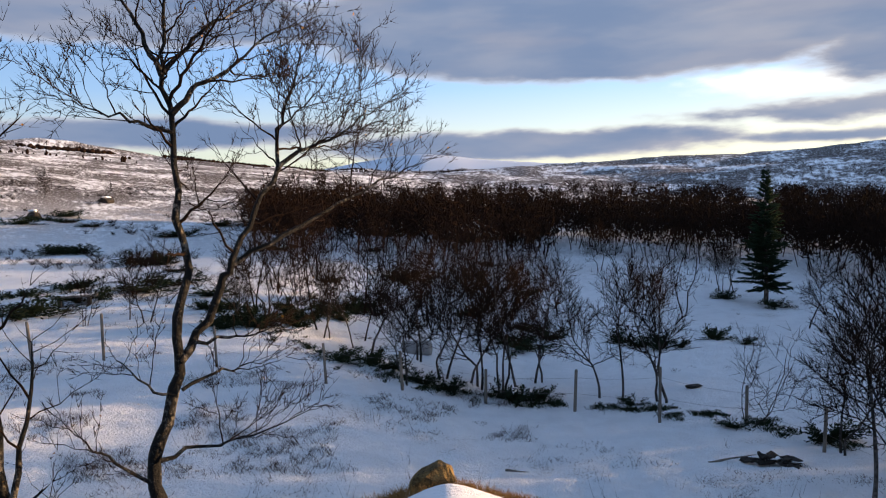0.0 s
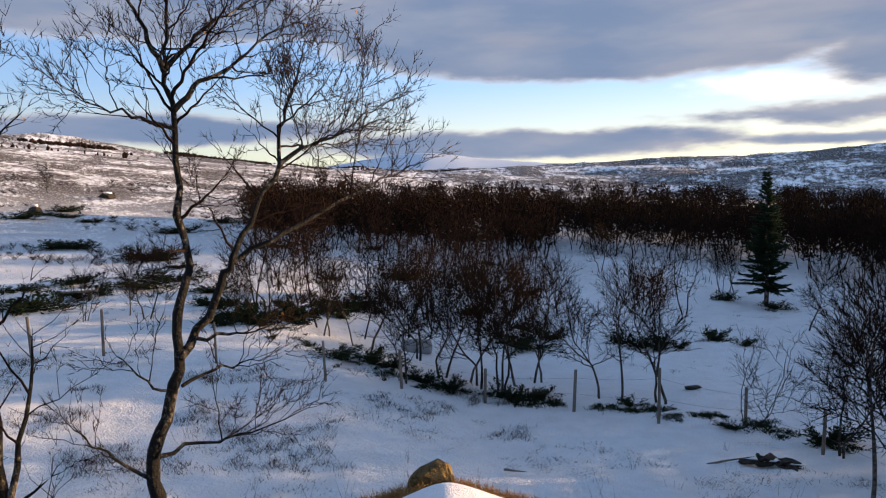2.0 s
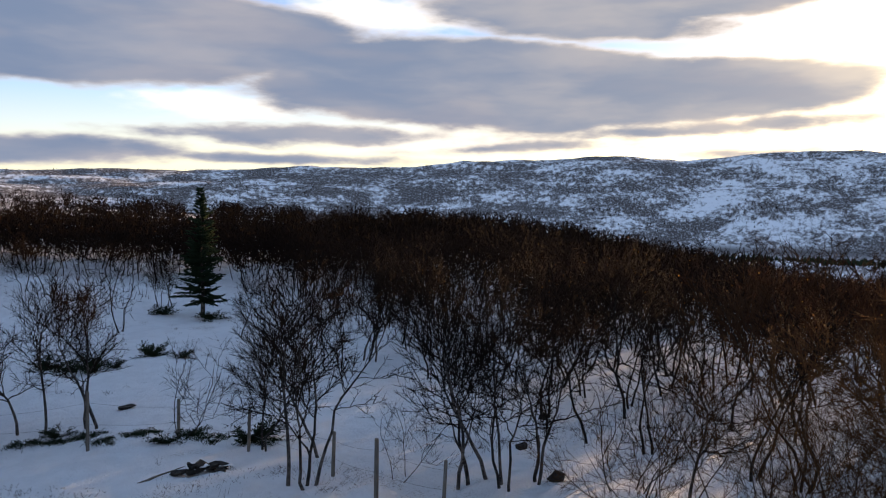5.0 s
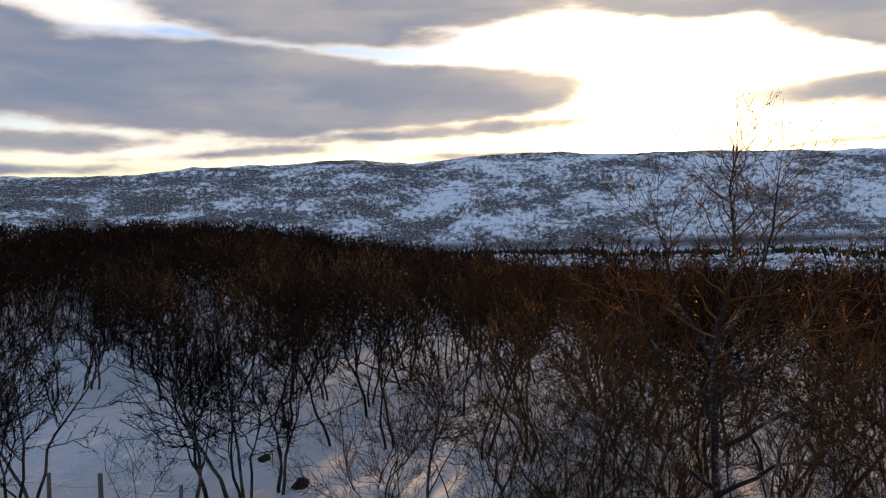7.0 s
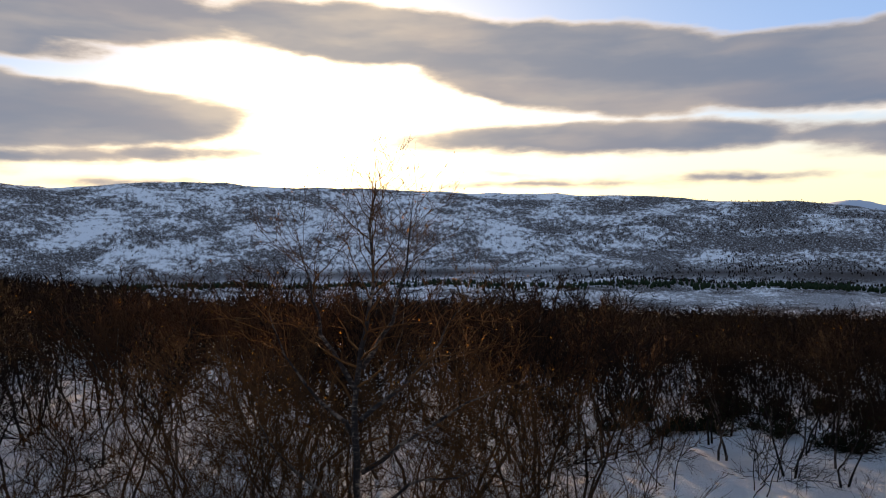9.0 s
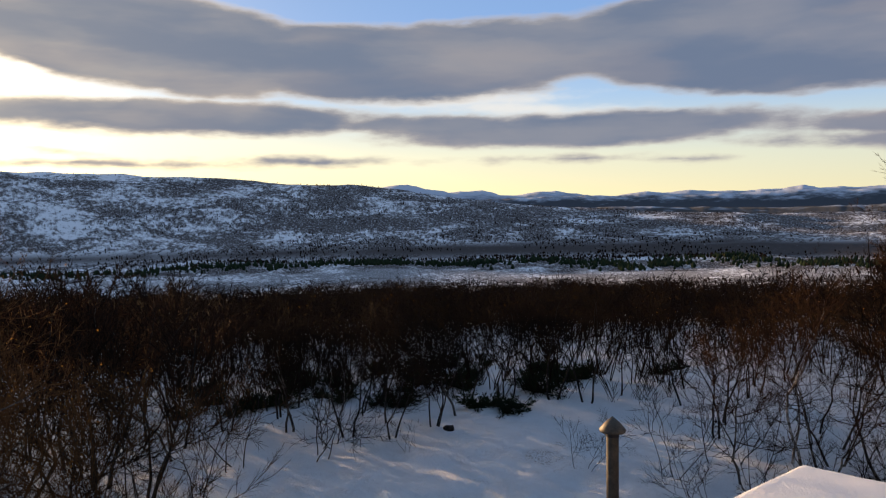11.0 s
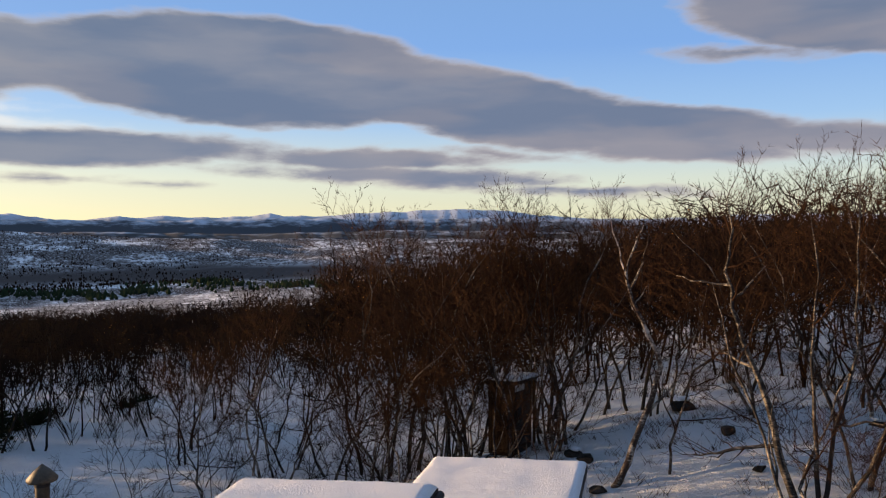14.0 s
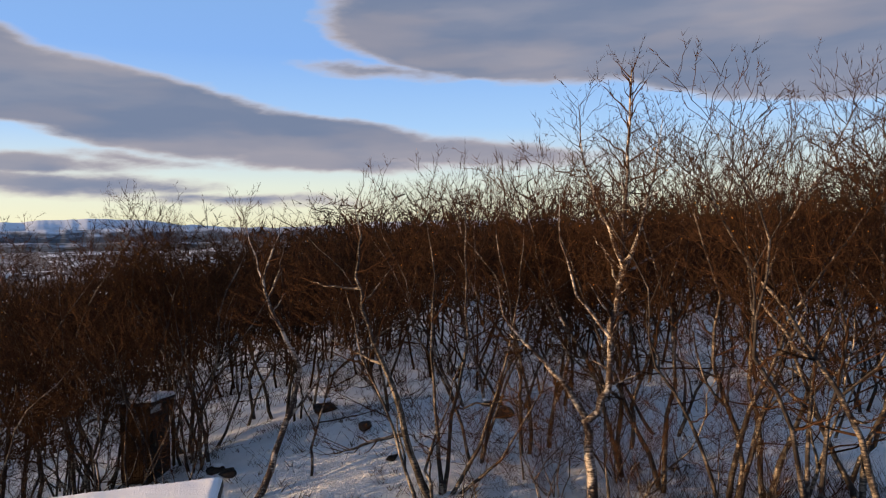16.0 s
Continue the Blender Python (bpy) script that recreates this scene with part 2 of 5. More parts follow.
def bark_material(name, pale, dark, amount, relief=0.5, distance=0.02, band=4.0):
    m, n = material(name)
    stretched = n.vec("MULTIPLY", n.pos, (1.0, 1.0, 0.35))
    rings = n.noise(n.vec("MULTIPLY", n.pos, (1.0, 1.0, band)), 9.0 if band > 1 else 26.0, 5.0, 0.7)
    blot = n.noise(stretched, 5.0, 5.0, 0.65)
    each = n.add("ShaderNodeObjectInfo").outputs["Random"]
    f = n.ramp(n.math("ADD", n.math("MULTIPLY", rings, 0.5), n.math("MULTIPLY", blot, 0.5)), 0.44 + amount, 0.56 + amount)
    col = n.mix(f, pale, dark)
    col = n.mix(n.math("MULTIPLY", each, 0.35), col, dark)
    n.bsdf.inputs["Specular IOR Level"].default_value = 0.2
    finish(n, col, 0.8, n.math("ADD", rings, blot), relief, distance)
    return m


def mottled(name, a, b, scale, rough=0.8, bump=0.4, distance=0.02, stretch=(1, 1, 1), metal=0.0, random_mix=0.0):
    m, n = material(name)
    v = n.vec("MULTIPLY", n.pos, tuple(float(s) for s in stretch))
    f = n.noise(v, scale, 6.0, 0.62)
    g = n.noise(v, scale * 6, 3.0, 0.6)
    col = n.mix(n.ramp(n.math("ADD", n.math("MULTIPLY", f, 0.7), n.math("MULTIPLY", g, 0.3)), 0.35, 0.65), a, b)
    if random_mix:
        r = n.add("ShaderNodeNewGeometry").outputs["Random Per Island"]
        col = n.mix(n.math("MULTIPLY", r, random_mix), col, tuple(c * 0.35 for c in a))
    n.bsdf.inputs["Specular IOR Level"].default_value = 0.5 if metal else 0.12
    finish(n, col, rough, n.math("ADD", f, n.math("MULTIPLY", g, 0.4)), bump, distance, metal)
    return m


def twig_material(name, a, b):
    m, n = material(name)
    r = n.add("ShaderNodeObjectInfo").outputs["Random"]
    isl = n.add("ShaderNodeNewGeometry").outputs["Random Per Island"]
    col = n.mix(n.math("ADD", n.math("MULTIPLY", r, 0.5), n.math("MULTIPLY", isl, 0.5)), a, b)
    n.bsdf.inputs["Specular IOR Level"].default_value = 0.02
    finish(n, col, 0.9)
    return m


SNOW_GROUND = snow_ground_material()
SNOW_ROOF = snow_material("snow_roof")
BARK = bark_material("birch_bark", (0.38, 0.325, 0.26), (0.03, 0.025, 0.022), -0.04)
BARK_WHITE = bark_material("birch_bark_pale", (0.62, 0.56, 0.49), (0.05, 0.035, 0.028), -0.035)
BARK_DARK = bark_material("birch_bark_dark", (0.30, 0.25, 0.20), (0.022, 0.018, 0.017), -0.05)
BARK_OLD = bark_material("birch_bark_old", (0.22, 0.19, 0.15), (0.009, 0.008, 0.007), -0.075, 1.0, 0.05, 0.8)
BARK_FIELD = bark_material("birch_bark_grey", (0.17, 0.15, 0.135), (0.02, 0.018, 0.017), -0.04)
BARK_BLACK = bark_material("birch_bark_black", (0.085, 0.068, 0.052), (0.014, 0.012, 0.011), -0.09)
TWIG = twig_material("birch_twig", (0.036, 0.021, 0.012), (0.125, 0.062, 0.025))
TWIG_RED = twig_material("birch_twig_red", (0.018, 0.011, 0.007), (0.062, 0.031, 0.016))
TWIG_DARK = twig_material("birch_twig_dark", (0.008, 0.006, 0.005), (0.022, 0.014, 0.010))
LEAF = twig_material("withered_leaf", (0.20, 0.09, 0.03), (0.48, 0.25, 0.06))
leaf_nodes = LEAF.node_tree
through_leaf = leaf_nodes.nodes.new("ShaderNodeBsdfTranslucent")
through_leaf.inputs[0].default_value = (0.42, 0.20, 0.04, 1)
leaf_mix = leaf_nodes.nodes.new("ShaderNodeMixShader")
leaf_mix.inputs[0].default_value = 0.5
leaf_out = [k for k in leaf_nodes.nodes if k.bl_idname == "ShaderNodeOutputMaterial"][0]
leaf_body = [k for k in leaf_nodes.nodes if k.bl_idname == "ShaderNodeBsdfPrincipled"][0]
leaf_nodes.links.new(leaf_body.outputs[0], leaf_mix.inputs[1])
leaf_nodes.links.new(through_leaf.outputs[0], leaf_mix.inputs[2])
leaf_nodes.links.new(leaf_mix.outputs[0], leaf_out.inputs[0])
JUNIPER = twig_material("juniper_needles", (0.009, 0.015, 0.010), (0.028, 0.036, 0.018))
SPRUCE = twig_material("spruce_needles", (0.010, 0.018, 0.012), (0.028, 0.042, 0.020))
HEATHER = twig_material("heather_stems", (0.030, 0.022, 0.020), (0.10, 0.07, 0.055))
STRAW = twig_material("dry_grass", (0.10, 0.06, 0.025), (0.42, 0.25, 0.09))
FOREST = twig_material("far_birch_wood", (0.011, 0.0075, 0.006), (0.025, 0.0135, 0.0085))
WOOD_GREY = mottled("weathered_wood", (0.10, 0.088, 0.074), (0.22, 0.195, 0.165), 6, 0.85, 0.5, 0.01, (1, 1, 0.12))
WOOD_BROWN = mottled("stained_wood", (0.028, 0.016, 0.008), (0.075, 0.040, 0.016), 5, 0.75, 0.4, 0.01, (1, 1, 0.12))
TRIM_DARK = mottled("black_trim", (0.02, 0.02, 0.02), (0.045, 0.042, 0.04), 8, 0.6, 0.2)
TRIM_PALE = mottled("pale_fascia", (0.50, 0.50, 0.50), (0.62, 0.61, 0.60), 8, 0.7, 0.2)
ROCK = mottled("lichen_rock", (0.012, 0.011, 0.010), (0.055, 0.048, 0.042), 4, 0.9, 0.8, 0.05)
ROCK_WARM = mottled("ochre_stone", (0.03, 0.022, 0.013), (0.20, 0.13, 0.05), 9, 0.9, 0.8, 0.03)
METAL = mottled("aged_vent_metal", (0.05, 0.04, 0.03), (0.12, 0.095, 0.065), 9, 0.6, 0.3, 0.01, metal=0.3)
TURF = mottled("turf", (0.10, 0.075, 0.035), (0.20, 0.14, 0.06), 12, 0.95, 0.9, 0.05)
CONCRETE = mottled("grey_trough", (0.22, 0.22, 0.22), (0.34, 0.34, 0.34), 6, 0.9, 0.4)
WIRE = mottled("fence_wire", (0.16, 0.15, 0.15), (0.25, 0.24, 0.24), 20, 0.5, 0.1, metal=0.8)

# ---- mesh helpers ----


class Tubes:
    """Collects tapering tubes and small blades as vertices and faces of one mesh."""

    def __init__(self):
        self.v, self.f = [], []

    def tube(self, pts, radii, sides=4, tip=True):
        base = len(self.v)
        n = len(pts)
        ring0 = None
        side = None
        for i, p in enumerate(pts):
            d = (pts[min(i + 1, n - 1)] - pts[max(i - 1, 0)])
            d = d.normalized() if d.length > 1e-9 else Vector((0, 0, 1))
            if side is None:
                side = d.orthogonal().normalized()
            side = (side - d * side.dot(d))
            side = side.normalized() if side.length > 1e-6 else d.orthogonal().normalized()
            up = d.cross(side)
            if tip and i == n - 1:
                self.v.append(tuple(p))
                t = len(self.v) - 1
                for k in range(sides):
                    self.f.append((ring0 + k, ring0 + (k + 1) % sides, t))
                return
            ring = len(self.v)
            for k in range(sides):
                a = 2 * math.pi * k / sides
                q = p + (side * math.cos(a) + up * math.sin(a)) * radii[i]
                self.v.append((q.x, q.y, q.z))
            if ring0 is not None:
                for k in range(sides):
                    k2 = (k + 1) % sides
                    self.f.append((ring0 + k, ring0 + k2, ring + k2, ring + k))
            ring0 = ring

    def blade(self, p, d, width, length, rnd):
        """A folded leaf or needle spray: two triangles along a midrib."""
        d = d.normalized()
        s = d.orthogonal().normalized()
        s = Matrix.Rotation(rnd.uniform(0, 6.28), 3, d) @ s
        lift = d.cross(s) * width * 0.35
        b = len(self.v)
        for q in (p, p + d * length * 0.5 + s * width * 0.5 + lift, p + d * length, p + d * length * 0.5 - s * width * 0.5 + lift):
            self.v.append(tuple(q))
        self.f += [(b, b + 1, b + 2), (b, b + 2, b + 3)]

    def merge(self, other, m=None):
        b = len(self.v)
        if m is None:
            self.v += other.v
        else:
            self.v += [tuple(m @ Vector(q)) for q in other.v]
        self.f += [tuple(i + b for i in f) for f in other.f]

    def mesh(self, name, mat, smooth=True):
        me = bpy.data.meshes.new(name)
        me.from_pydata(self.v, [], self.f)
        me.materials.append(mat)
        if smooth:
            me.polygons.foreach_set("use_smooth", [True] * len(me.polygons))
        me.update()
        return me


def link(name, me, parent=None, label=""):
    ob = new(name, me)
    if parent is not None:
        ob.parent = parent
    if label:
        tagged(ob, label)
    return ob


def part(name, bm, mat, parent=None, label="", smooth=False):
    """One bmesh as one mesh object, under a thing or a part."""
    me = bpy.data.meshes.new(name)
    bm.to_mesh(me)
    bm.free()
    me.materials.append(mat)
    if smooth:
        me.polygons.foreach_set("use_smooth", [True] * len(me.polygons))
    return link(name, me, parent, label)


def box(bm, cx, cy, cz, sx, sy, sz, rz=0.0, bevel=0.0):
    made = bmesh.ops.create_cube(bm, size=1.0, matrix=Matrix.Translation((cx, cy, cz)) @ Matrix.Rotation(radians(rz), 4, "Z") @ Matrix.Diagonal((sx, sy, sz, 1)))
    if bevel:
        edges = list({e for v in made["verts"] for e in v.link_edges})
        bmesh.ops.bevel(bm, geom=edges, offset=bevel, segments=2, affect="EDGES", profile=0.6)
    return bm


def thing(name, x, y, z, label, category, group="", rz=0.0):
    ob = new(name)
    ob.empty_display_size = 0.2
    ob.matrix_basis = pose(x, y, z, 0, 0, rz)
    return tagged(ob, label, category, group)


# ---- the lie of the land ----
RINGS = (0, 14, 20, 28, 40, 60, 95, 150, 300, 600)
PROFILE = {   # bearing: height of the ground at the rings above
    -35: (.6, 1.4, 1.6, 1.6, 1.8, 3.2, 6.5, 13, 28, 52), -12: (.5, .9, 1.2, 1.4, 1.6, 2.5, 4, 7, 15, 30),
    5: (.4, .4, .1, -.5, -.2, .9, 2.4, 4, 6, 4), 22: (.4, .4, 0, -.4, -.7, 0, 1.2, 2.5, 1, -6),
    45: (.4, .5, .3, .1, .3, .6, .9, -1.5, -16, -32), 70: (.4, .6, .3, -.2, -1.5, -3.5, -7.5, -13, -24, -32),
    95: (.4, .3, -.3, -.9, -2, -4, -8, -14, -25, -34), 120: (.4, .2, -.1, -.5, -1.7, -4, -8, -14, -25, -34),
    150: (.5, .1, -.3, -.5, -1.2, -3, -7, -13, -24, -33), 180: (.8, 1, 1, 1.1, 1.2, 1, 0, -4, -14, -28),
    260: (.6, 1.2, 1.4, 1.6, 2, 3, 5, 8, 16, 30), 325: (.6, 1.4, 1.6, 1.6, 1.8, 3.2, 6.5, 13, 28, 52),
}
CREST = (     # bearing, elevation of the skyline seen from the roof, its distance
    (-35, 4.2, 620), (-28, 4.4, 620), (-23, 3.8, 650), (-16, 2.7, 750), (-10, 2.2, 900), (-1, 1.7, 1300), (9, 2.0, 1600),
    (22, 2.2, 1600), (35, 2.6, 1500), (52, 3.4, 1400), (59, 3.1, 1400), (66, 3.5, 1400), (78, 3.1, 1400), (91, 2.5, 1400),
    (100, 2.1, 1400), (106, 1.8, 1350), (113, 1.3, 1300), (120, .3, 1200), (127, -.5, 1200), (140, -1.1, 1200), (180, -1.1, 1200),
    (260, 2, 1200), (325, 4.2, 620),
)
PEAKS = (     # bearing, elevation of the blue mountains far off
    (-35, 0), (-10, 2.0), (-4, 3.0), (-1, 3.15), (4, 2.5), (8, 2.1), (40, 1), (110, 1.5), (114, 1.55), (117, 1.0), (119.5, 1.1), (122, .7), (125, 1.0),
    (128, .55), (135, .85), (139, .75), (142, 1.0), (145, .85), (149, 1.1), (156, 1.4), (160, 1.2), (164, .7), (171, .6), (178, .9), (325, .5),
)
_bear = np.arange(-35.0, 325.5, 0.5)
_keys = np.array(sorted(PROFILE), float)
_rows = np.array([PROFILE[int(k)] for k in _keys])


def smooth_over(a, width):
    k = np.hanning(2 * width + 1)
    k /= k.sum()
    return np.convolve(np.pad(a, width, mode="edge"), k, mode="valid")


_prof = np.array([smooth_over(np.interp(_bear, _keys, _rows[:, i]), 12) for i in range(len(RINGS))]).T
_cr = np.array(CREST)
_crest_el = smooth_over(np.interp(_bear, _cr[:, 0], _cr[:, 1]), 3)
_crest_r = smooth_over(np.interp(_bear, _cr[:, 0], _cr[:, 2]), 8)
_pk = np.array(PEAKS)
_peak_el = smooth_over(np.interp(_bear, _pk[:, 0], _pk[:, 1]), 1)


def bearing(x, y):
    a = math.degrees(math.atan2(x, y))
    return a + 360 if a < -35 else a


def base_height(a, r):
    i = min(max((a + 35.0) / 0.5, 0), len(_bear) - 1.001)
    k, f = int(i), i - int(i)
    row = _prof[k] * (1 - f) + _prof[k + 1] * f
    if r <= 600:
        return float(np.interp(r, RINGS, row))
    e = _crest_el[k] * (1 - f) + _crest_el[k + 1] * f
    rc = _crest_r[k] * (1 - f) + _crest_r[k + 1] * f
    zc = PIVOT[2] + rc * math.tan(radians(e))
    if r <= rc:
        s = (r - 600) / max(rc - 600, 1)
        s = s * s * (3 - 2 * s) * 0.35 + s * 0.65
        return row[-1] + (zc - row[-1]) * s
    if r <= 3300:
        s = (r - rc) / (3300 - rc)
        return zc + (-42 - zc) * (s * s * (3 - 2 * s) * 0.6 + 0.4 * s)
    pe = _peak_el[k] * (1 - f) + _peak_el[k + 1] * f
    zp = PIVOT[2] + 4550 * math.tan(radians(pe if a < 95 else -0.6))
    s = min((r - 3300) / 1250.0, 1.0)
    return -42 + (zp + 42) * s ** 1.6 if r <= 4550 else zp


def knoll(x, y):
    """The rounded, windblown rise beside the outhouse: 0 at its foot, 1 on top."""
    u, v = (x - 0.6) / 6.2, (y + 19.4) / 5.0
    return math.exp(-(u * u + v * v) * 1.4)


def ground_z(x, y):
    r = math.hypot(x, y)
    a = bearing(x, y)
    z = base_height(a, r)
    p = Vector((x, y, 0))
    amp = 0.10 * min(1.0, r / 6.0) + 0.0045 * min(max(r - 60, 0), 1600)
    z += 0.06 * noise.noise(p * 0.9) * min(1.0, r / 5)
    if 6 < r < 45:
        z += (0.085 * noise.noise(p * 1.3 + Vector((3, 9, 1))) + 0.045 * noise.noise(p * 2.7)) * min(1.0, (r - 6) / 3)
    z += amp * noise.noise(p * 0.22 + Vector((7, 3, 0))) * (1.0 if r < 60 else 0.35)
    k = knoll(x, y) if r < 45 else 0.0
    if k > 0.01:
        z += k * (0.95 + 0.16 * noise.noise(p * 0.6 + Vector((5, 0, 0))) - 0.13 * abs(noise.noise(Vector((x * 0.5 + y * 0.45, y * 1.5 - x * 0.5, 3.0)))))
    if r > 60:
        z += min(r - 60, 900) * 0.0075 * noise.fractal(p * 0.006, 1.0, 2.0, 4)
    return z


def build_ground():
    bear = np.arange(-180.0, 180.0, 0.75)
    rings = [0.6]
    while rings[-1] < 4850:
        r = rings[-1]
        rings.append(r + max(0.32, r * (0.028 if r < 400 else 0.035)))
    verts, uvs = [(0.0, 0.0, ground_z(0, 0))], [(0.0, 0.0)]
    for r in rings:
        for b in bear:
            a = radians(b)
            x, y = r * math.sin(a), r * math.cos(a)
            verts.append((x, y, ground_z(x, y)))
            uvs.append((a * 6.0, math.log(r + 1.0) * 6.0))
    n = len(bear)
    faces = [(0, 1 + (k + 1) % n, 1 + k) for k in range(n)]
    for i in range(len(rings) - 1):
        o = 1 + i * n
        for k in range(n):
            k2 = (k + 1) % n
            faces.append((o + k, o + k2, o + n + k2, o + n + k))
    me = bpy.data.meshes.new("ground")
    me.from_pydata(verts, [], faces)
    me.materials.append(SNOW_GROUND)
    me.polygons.foreach_set("use_smooth", [True] * len(me.polygons))
    layer = me.uv_layers.new(name="polar")
    loops = np.zeros(len(me.loops), dtype=np.int32)
    me.loops.foreach_get("vertex_index", loops)
    layer.data.foreach_set("uv", np.array(uvs, dtype=np.float32)[loops].ravel())
    me.update()
    ob = new("ground", me)
    return tagged(ob, "snow-covered heath and hills under a low sun", "ground", kind="structure")


ground = build_ground()


def mountain_range(name, r, depth, profile, jag, foot, mat, label, seed):
    """A ridge far off: crest heights along the bearing, sloping down on both sides with spurs and gullies."""
    b = np.arange(96.0, 226.0, 0.15)
    el = np.interp(b, profile[:, 0], profile[:, 1])
    el = np.array([e + jag * noise.fractal(Vector((k * 0.40, seed, 0)), 0.9, 2.0, 4) for k, e in zip(b, el)])
    steps = (-1.0, -0.75, -0.5, -0.3, -0.14, 0.0, 0.3, 1.0)
    verts, faces = [], []
    for k, e in zip(b, el):
        top = PIVOT[2] + r * math.tan(radians(e))
        for s in steps:
            a = radians(k)
            spur = noise.fractal(Vector((k * 0.9, s * 1.3, seed + 3)), 0.8, 2.0, 4)
            rr = r + s * depth
            z = foot + (top - foot) * (1 - abs(s)) ** 1.25 * (1 + (0.05 * spur if s else 0.0) * (1 - abs(s)) * 0.8)
            verts.append((rr * math.sin(a), rr * math.cos(a), z))
    m2 = len(steps)
    for i in range(len(b) - 1):
        for j in range(m2 - 1):
            o = i * m2 + j
            faces.append((o, o + 1, o + m2 + 1, o + m2))
    me = bpy.data.meshes.new(name)
    me.from_pydata(verts, [], faces)
    me.materials.append(mat)
    me.polygons.foreach_set("use_smooth", [True] * len(me.polygons))
    me.update()
    return tagged(new(name, me), label, "mountains", kind="structure")


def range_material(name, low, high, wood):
    """Snow on the heights, birch wood and bog on the lower slopes, haze painted in."""
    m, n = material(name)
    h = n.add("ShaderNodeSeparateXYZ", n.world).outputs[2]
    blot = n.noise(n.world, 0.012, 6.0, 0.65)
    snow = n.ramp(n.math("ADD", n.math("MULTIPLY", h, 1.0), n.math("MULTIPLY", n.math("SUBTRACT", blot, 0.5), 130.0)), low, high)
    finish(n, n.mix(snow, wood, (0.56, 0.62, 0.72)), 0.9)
    return m


# farther ranges get a bluer, paler wood: distance haze put in the base colour
mountain_range("mountains_far", 4600, 700, np.array([p for p in PEAKS if p[0] > 95]), 0.16, -45, range_material("snowy_range_hazed", 5.0, 85.0, (0.10, 0.13, 0.18)),
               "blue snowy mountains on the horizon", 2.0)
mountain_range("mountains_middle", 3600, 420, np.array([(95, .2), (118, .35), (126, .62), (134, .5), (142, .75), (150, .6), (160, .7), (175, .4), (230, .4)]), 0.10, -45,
               range_material("wooded_range_hazed", 10.0, 60.0, (0.035, 0.045, 0.06)), "dark wooded ridges with thin snow", 5.0)
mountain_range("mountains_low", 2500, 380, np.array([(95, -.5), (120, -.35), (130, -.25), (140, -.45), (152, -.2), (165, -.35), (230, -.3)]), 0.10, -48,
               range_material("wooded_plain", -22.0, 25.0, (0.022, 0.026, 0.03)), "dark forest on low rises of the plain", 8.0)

# ---- birches ----


def bend(rnd, start, way, length, segs, wobble, rise):
    """A wandering line of a branch that turns slowly towards the light."""
    pts, p, d = [start.copy()], start.copy(), way.normalized()
    for _ in range(segs):
        d = (d + Vector((rnd.gauss(0, wobble), rnd.gauss(0, wobble), rnd.gauss(0, wobble * 0.7) + rise))).normalized()
        p = p + d * (length / segs)
        pts.append(p.copy())
    return pts


def on_line(pts, t):
    f = t * (len(pts) - 1)
    i = min(int(f), len(pts) - 2)
    return pts[i].lerp(pts[i + 1], f - i), (pts[i + 1] - pts[i]).normalized()


def aside(rnd, d, angle):
    s = d.orthogonal().normalized()
    s = Matrix.Rotation(rnd.uniform(0, 2 * math.pi), 3, d) @ s
    return (d * math.cos(angle) + s * math.sin(angle)).normalized()


